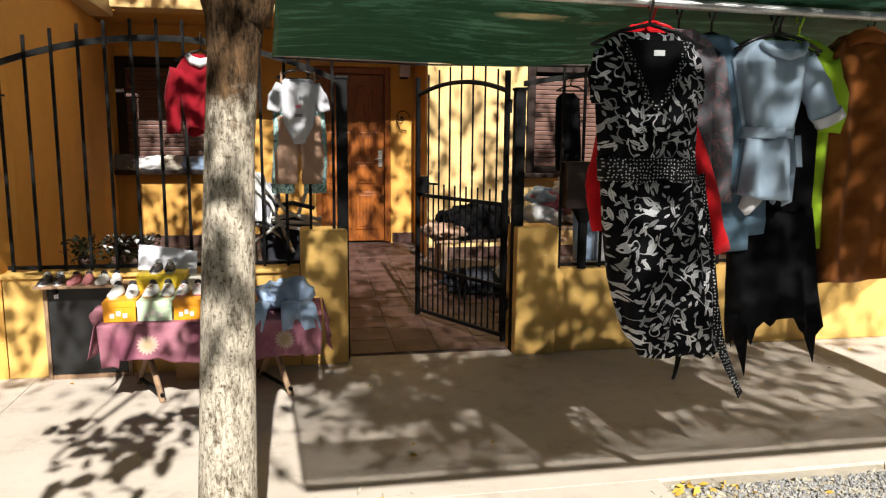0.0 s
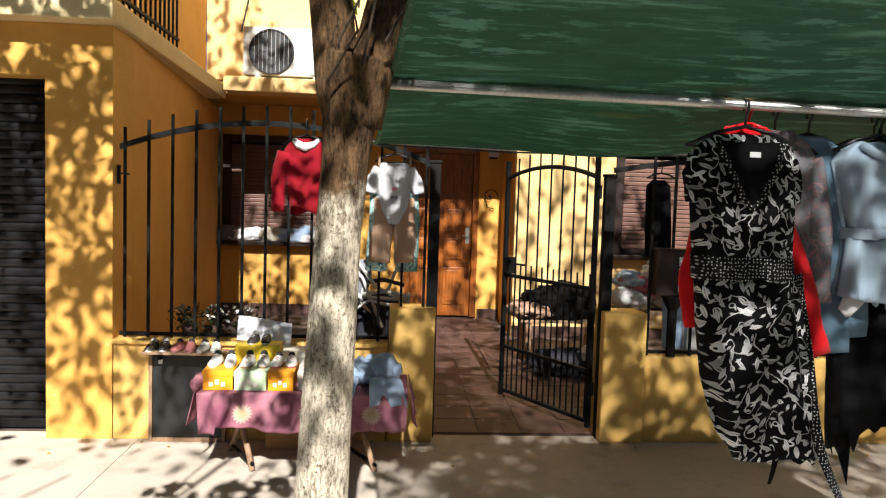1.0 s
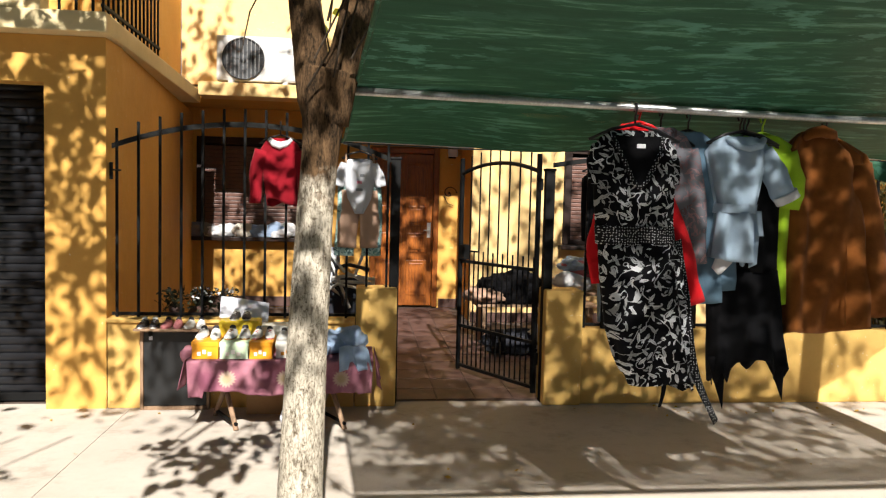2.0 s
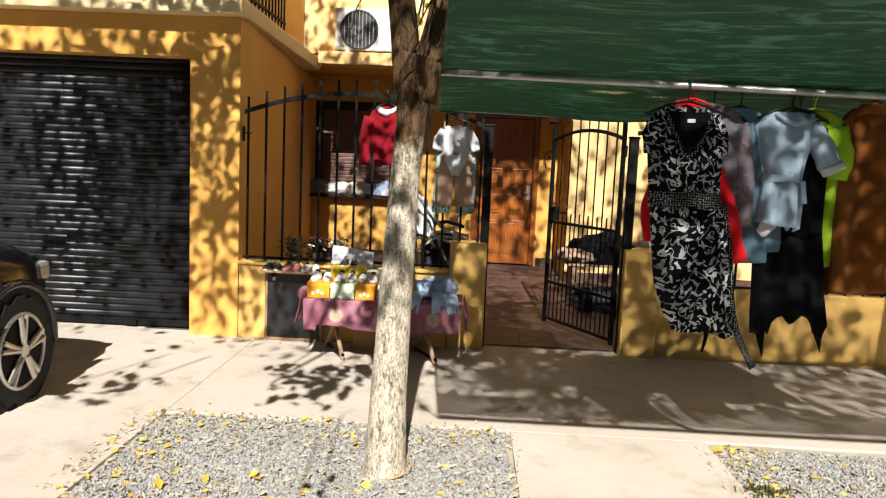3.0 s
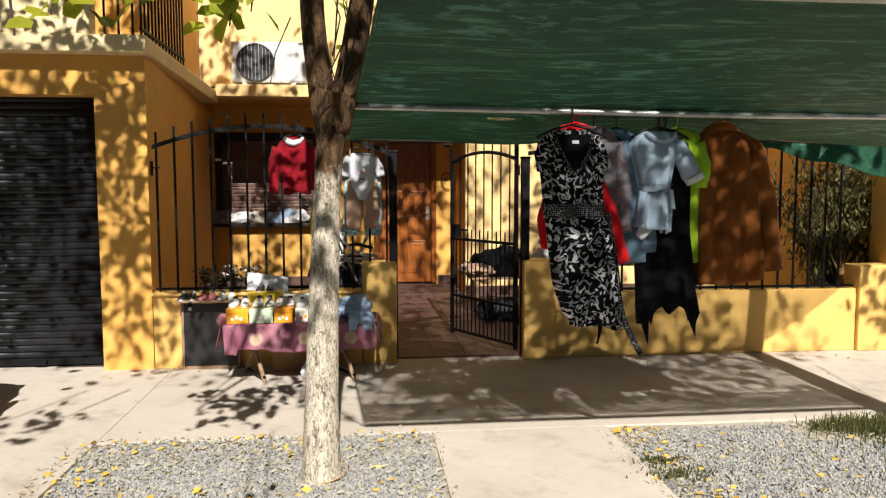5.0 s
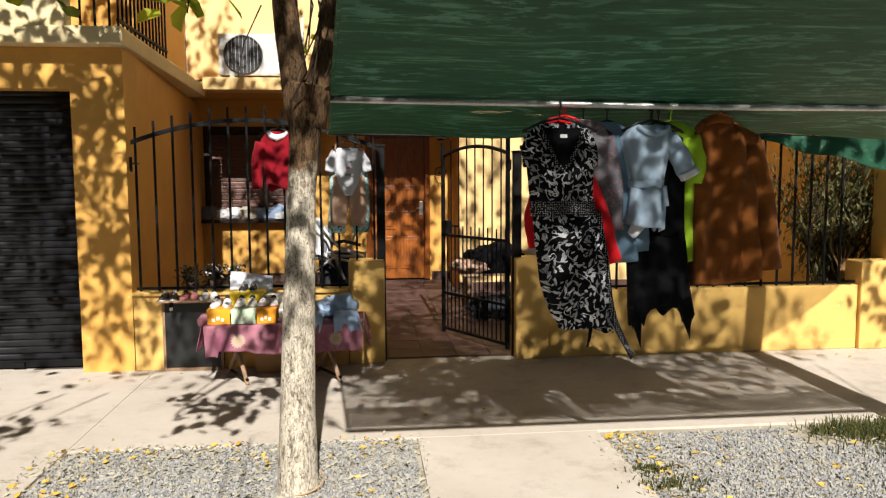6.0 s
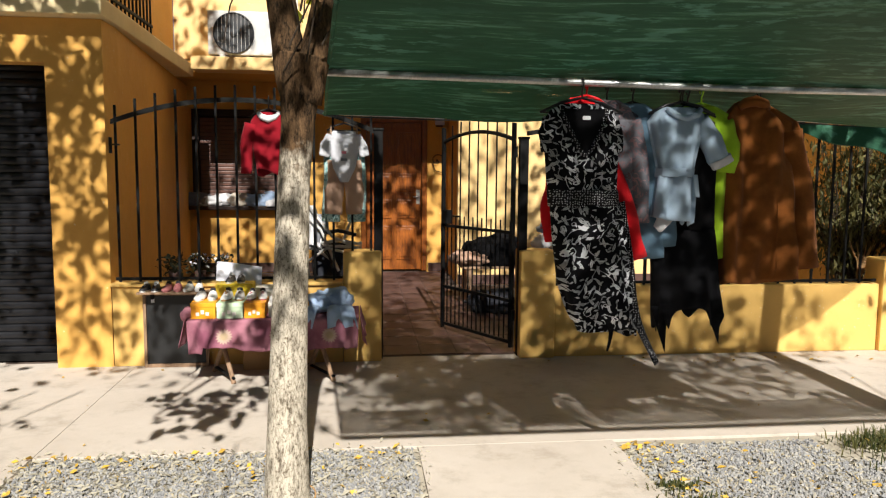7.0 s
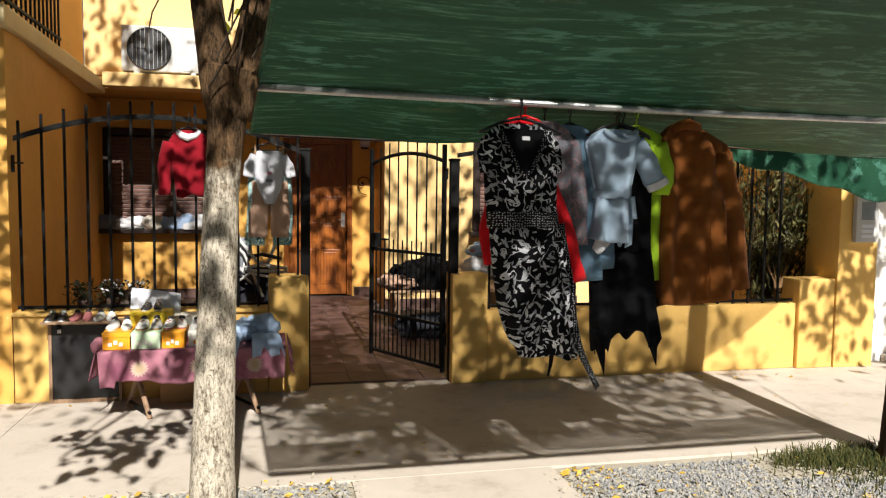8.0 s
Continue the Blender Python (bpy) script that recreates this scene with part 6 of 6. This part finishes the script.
# ---- parked car ----
def car():
    t = thing("car", (-3.62, -3.25, 0.0), "glossy black parked car with a silver alloy wheel", "car")
    # cross sections along its length, nose towards the garage
    L = 2.05
    prof = [(-2.1, 0.62, 0.60, 0.80), (-1.95, 0.80, 0.42, 0.98), (-1.3, 0.87, 0.28, 1.05), (-0.4, 0.89, 0.25, 1.05), (0.5, 0.89, 0.25, 1.04), (1.1, 0.88, 0.26, 1.02), (1.6, 0.84, 0.30, 0.96), (1.9, 0.74, 0.38, 0.86), (2.02, 0.56, 0.46, 0.72)]
    bm = bmesh.new()
    rows = []
    for y, w, z0, z1 in prof:
        row = []
        for a in range(24):
            c, s = math.cos(2 * math.pi * a / 24), math.sin(2 * math.pi * a / 24)
            row.append(bm.verts.new((w * math.copysign(abs(c) ** 0.45, c), y, (z0 + z1) / 2 + (z1 - z0) / 2 * math.copysign(abs(s) ** 0.5, s))))
        rows.append(row)
    for a, b in zip(rows, rows[1:]):
        for j in range(24):
            bm.faces.new((a[j], a[(j + 1) % 24], b[(j + 1) % 24], b[j]))
    bm.faces.new(rows[0][::-1])
    bm.faces.new(rows[-1])
    bmesh.ops.recalc_face_normals(bm, faces=bm.faces[:])
    part("body", bm, CAR_PAINT, t, smooth=True)
    bm = hull_tube([((0, -0.55, 1.0), 0.82, 1.35), ((0, -0.6, 1.25), 0.74, 1.1), ((0, -0.65, 1.42), 0.64, 0.85), ((0, -0.65, 1.46), 0.5, 0.7)], 32, 0.0, 0.0, True, power=4)
    cabin = part("cabin", bm, CAR_PAINT, t, smooth=True)
    for x, y in ((0.80, 1.36), (-0.80, 1.36), (0.80, -1.32), (-0.80, -1.32)):
        s = 1 if x > 0 else -1
        arch = tube([(x + s * 0.075, y + 0.385 * math.cos(a), 0.33 + 0.385 * math.sin(a)) for a in [math.pi * i / 16 - 0.1 for i in range(18)]], 0.028, 8)
        part("wheel_arch", arch, CAR_PAINT, t, smooth=True)
        part("arch_liner", tube([(x - 0.1 * s, y, 0.33), (x + 0.086 * s, y, 0.33)], 0.375, 28), RUBBER, t)
        bm = tube([(x - 0.1 * s, y, 0.325), (x + 0.105 * s, y, 0.325)], [0.325, 0.325], 36)
        bmesh.ops.bevel(bm, geom=[e for e in bm.edges if len(e.link_faces) == 2 and any(len(f.verts) > 4 for f in e.link_faces)], offset=0.03, segments=3, affect="EDGES")
        wheel = part("wheel", bm, RUBBER, t, smooth=False)
        xr = x + 0.107 * s
        part("rim", tube([(xr, y + 0.215 * math.cos(math.pi * i / 18), 0.325 + 0.215 * math.sin(math.pi * i / 18)) for i in range(37)], 0.014, 8, False), ALLOY, wheel, "silver alloy rim", True)
        part("brake_disc", tube([(xr - 0.004 * s, y, 0.325), (xr, y, 0.325)], 0.205, 28), IRON, wheel)
        for i in range(5):
            for d in (-0.13, 0.13):
                a = i * 2 * math.pi / 5 + 0.3
                part("spoke", tube([(xr + 0.012 * s, y + 0.04 * math.cos(a), 0.325 + 0.04 * math.sin(a)), (xr + 0.01 * s, y + 0.21 * math.cos(a + d), 0.325 + 0.21 * math.sin(a + d))], [0.02, 0.016], 8), ALLOY, wheel)
        part("hub", tube([(xr, y, 0.325), (xr + 0.022 * s, y, 0.325)], 0.04, 14), ALLOY, wheel)
    for s in (-1, 1):
        part("headlight", box(s * 0.62 - 0.14, 1.78, 0.66, s * 0.62 + 0.14, 1.93, 0.78, 0.03), GLASS, t, "glass headlight")
        part("mirror", box(s * 0.98 - 0.1, 0.35, 1.0, s * 0.98 + 0.1, 0.45, 1.14, 0.03), CAR_PAINT, t)
    for s in (-1, 1):
        part("side_window", box(s * 0.775 - 0.012, -1.5, 1.06, s * 0.775 + 0.012, 0.4, 1.33, 0.02), GLASS, t)


car()


# ---- loose ground cover ----
def stones(n, x0, x1, y0, y1, seed, keep):
    rng = random.Random(seed)
    vs, fs = [], []
    made = 0
    while made < n:
        x, y = rng.uniform(x0, x1), rng.uniform(y0, y1)
        if not keep(x, y, rng):
            continue
        made += 1
        s = rng.uniform(0.006, 0.015)
        e = Euler((rng.uniform(0, 6), rng.uniform(0, 6), rng.uniform(0, 6))).to_matrix()
        z = -0.014 + rng.uniform(0, 0.012)
        o = len(vs)
        for q in ((1, 0, 0), (-1, 0.1, 0), (0, 0.8, 0.1), (0.1, -0.75, 0), (0, 0, 0.6), (0, 0.1, -0.6)):
            vs.append(Vector((x, y, z)) + e @ (Vector(q) * s))
        fs += [(o + a, o + b, o + c) for a, b, c in ((0, 2, 4), (2, 1, 4), (1, 3, 4), (3, 0, 4), (2, 0, 5), (1, 2, 5), (3, 1, 5), (0, 3, 5))]
    return vs, fs


vs, fs = stones(21000, -1.86, 0.11, -3.3, -1.88, 1, lambda x, y, r: True)
tagged(raw("gravel", vs, fs, GRAVEL), "loose grey gravel round the tree", "gravel", kind="stuff")
vs, fs = stones(17000, 1.25, 3.3, -3.3, -1.95, 2, lambda x, y, r: r.random() < 0.25 + 0.75 * min(1, max(0, (x - 1.3) / 0.3)) and (x < 2.4 or y < -2.25 - 0.15 * (x - 2.4)))
tagged(raw("gravel", vs, fs, GRAVEL), "loose grey gravel beside the path", "gravel", kind="stuff")


def fallen(n, seed, areas, size, wide=0.22):
    rng = random.Random(seed)
    spots = []
    for _ in range(n):
        x0, x1, y0, y1, z = rng.choice(areas)
        spots.append((rng.uniform(x0, x1), rng.uniform(y0, y1), z))
    vs, fs = [], []
    for p in spots:
        s = size * rng.uniform(0.5, 1.5)
        e = Euler((rng.uniform(-0.5, 0.5), rng.uniform(-0.5, 0.5), rng.uniform(0, 6.28))).to_matrix()
        o = len(vs)
        for q in ((0, 0, 0.1), (0.5, wide, 0.28), (1, 0, 0.12), (0.5, -wide, 0.05)):
            vs.append(Vector(p) + e @ (Vector(q) * s))
        fs += [(o, o + 1, o + 2), (o, o + 2, o + 3)]
    return vs, fs


vs, fs = fallen(480, 3, [(-1.98, 0.12, -3.2, -1.86, 0.0), (-1.98, 0.1, -2.15, -1.86, 0.0), (-1.98, -1.6, -3.2, -1.86, 0.0), (1.2, 1.6, -3.2, -1.9, -0.004), (1.3, 3.2, -3.1, -1.95, -0.004)], 0.038)
tagged(raw("fallen_leaves", vs, fs, LEAF_Y), "dry yellow leaves scattered on the gravel", "leaves", kind="stuff")
vs, fs = fallen(48, 6, [(-1.9, 0.1, -3.2, -2.3, 0.0), (-1.9, -0.6, -3.2, -2.7, 0.0), (1.3, 2.6, -3.1, -2.0, -0.004)], 0.05, 0.30)
tagged(raw("fallen_leaves", vs, fs, LEAF_Y), "broad yellow leaves lying on the gravel", "leaves", kind="stuff")
vs, fs = fallen(5500, 5, [(-2.03, 0.2, -3.2, -1.80, 0.0), (-2.0, 0.16, -3.2, -1.84, -0.006), (-1.95, 0.1, -2.3, -1.86, -0.006), (1.15, 1.55, -3.2, -1.9, -0.013), (1.3, 3.0, -3.1, -1.95, -0.008)], 0.036, 0.10)
tagged(raw("dry_litter", vs, fs, STRAW), "pale straw-coloured litter over the gravel", "litter", kind="stuff")
vs, fs = fallen(60, 4, [(-2.4, 3.9, -1.8, -0.05, 0.002), (1.4, 4.0, -0.3, -0.05, 0.002)], 0.03)
tagged(raw("fallen_leaves", vs, fs, LEAF_Y), "a few dry leaves on the pavement", "leaves", kind="stuff")


def grass(seed, n, spots, hgt):
    rng = random.Random(seed)
    vs, fs = [], []
    for _ in range(n):
        cx, cy, r = rng.choice(spots)
        x, y = cx + rng.gauss(0, r), cy + rng.gauss(0, r * 0.5)
        h = hgt * rng.uniform(0.4, 1.3)
        lx, ly = rng.gauss(0, 0.5) * h, rng.gauss(0, 0.5) * h
        a = rng.uniform(0, 3.14)
        w = 0.004
        o = len(vs)
        vs += [Vector((x - w * math.cos(a), y - w * math.sin(a), -0.03)), Vector((x + w * math.cos(a), y + w * math.sin(a), -0.03)), Vector((x + lx * 0.4 + w * math.cos(a), y + ly * 0.4, h * 0.6)), Vector((x + lx * 0.4 - w * math.cos(a), y + ly * 0.4, h * 0.6)), Vector((x + lx, y + ly, h * 0.9))]
        fs += [(o, o + 1, o + 2, o + 3), (o + 3, o + 2, o + 4)]
    return vs, fs


vs, fs = grass(8, 3800, [(3.15, -2.1, 0.2), (3.5, -2.25, 0.25), (2.85, -2.05, 0.16), (3.9, -2.2, 0.3), (3.2, -2.45, 0.25)], 0.05)
tagged(raw("grass", vs, fs, GRASS), "rough grass tuft round the dark tree", "grass", kind="stuff")
vs, fs = grass(9, 260, [(1.37, -2.7, 0.10), (1.33, -2.5, 0.06)], 0.03)
tagged(raw("grass", vs, fs, GRASS), "thin weeds at the gravel's edge", "grass", kind="stuff")

# ---- porch tiles, each laid by itself ----
tile_mesh = bpy.data.meshes.new("tile")
bm = box(-0.146, -0.146, 0.0, 0.146, 0.146, 0.008, 0.003)
bm.to_mesh(tile_mesh)
bm.free()
tile_mesh.materials.append(TERRACOTTA)
rng = random.Random(2)
for i in range(8):
    for j in range(14):
        x, y = -0.12 + 0.3 * i, 0.32 + 0.3 * j
        if y > 4.3 or (x > 0.98 and y > 3.2):
            continue
        ob = new("tile", tile_mesh)
        ob.parent = porch_floor
        ob.location = (x, y, 0.13 * (y - 0.14) / 4.6 + rng.uniform(-0.0005, 0.0015))
        ob.rotation_euler = (radians(1.62), 0, rng.uniform(-0.004, 0.004))
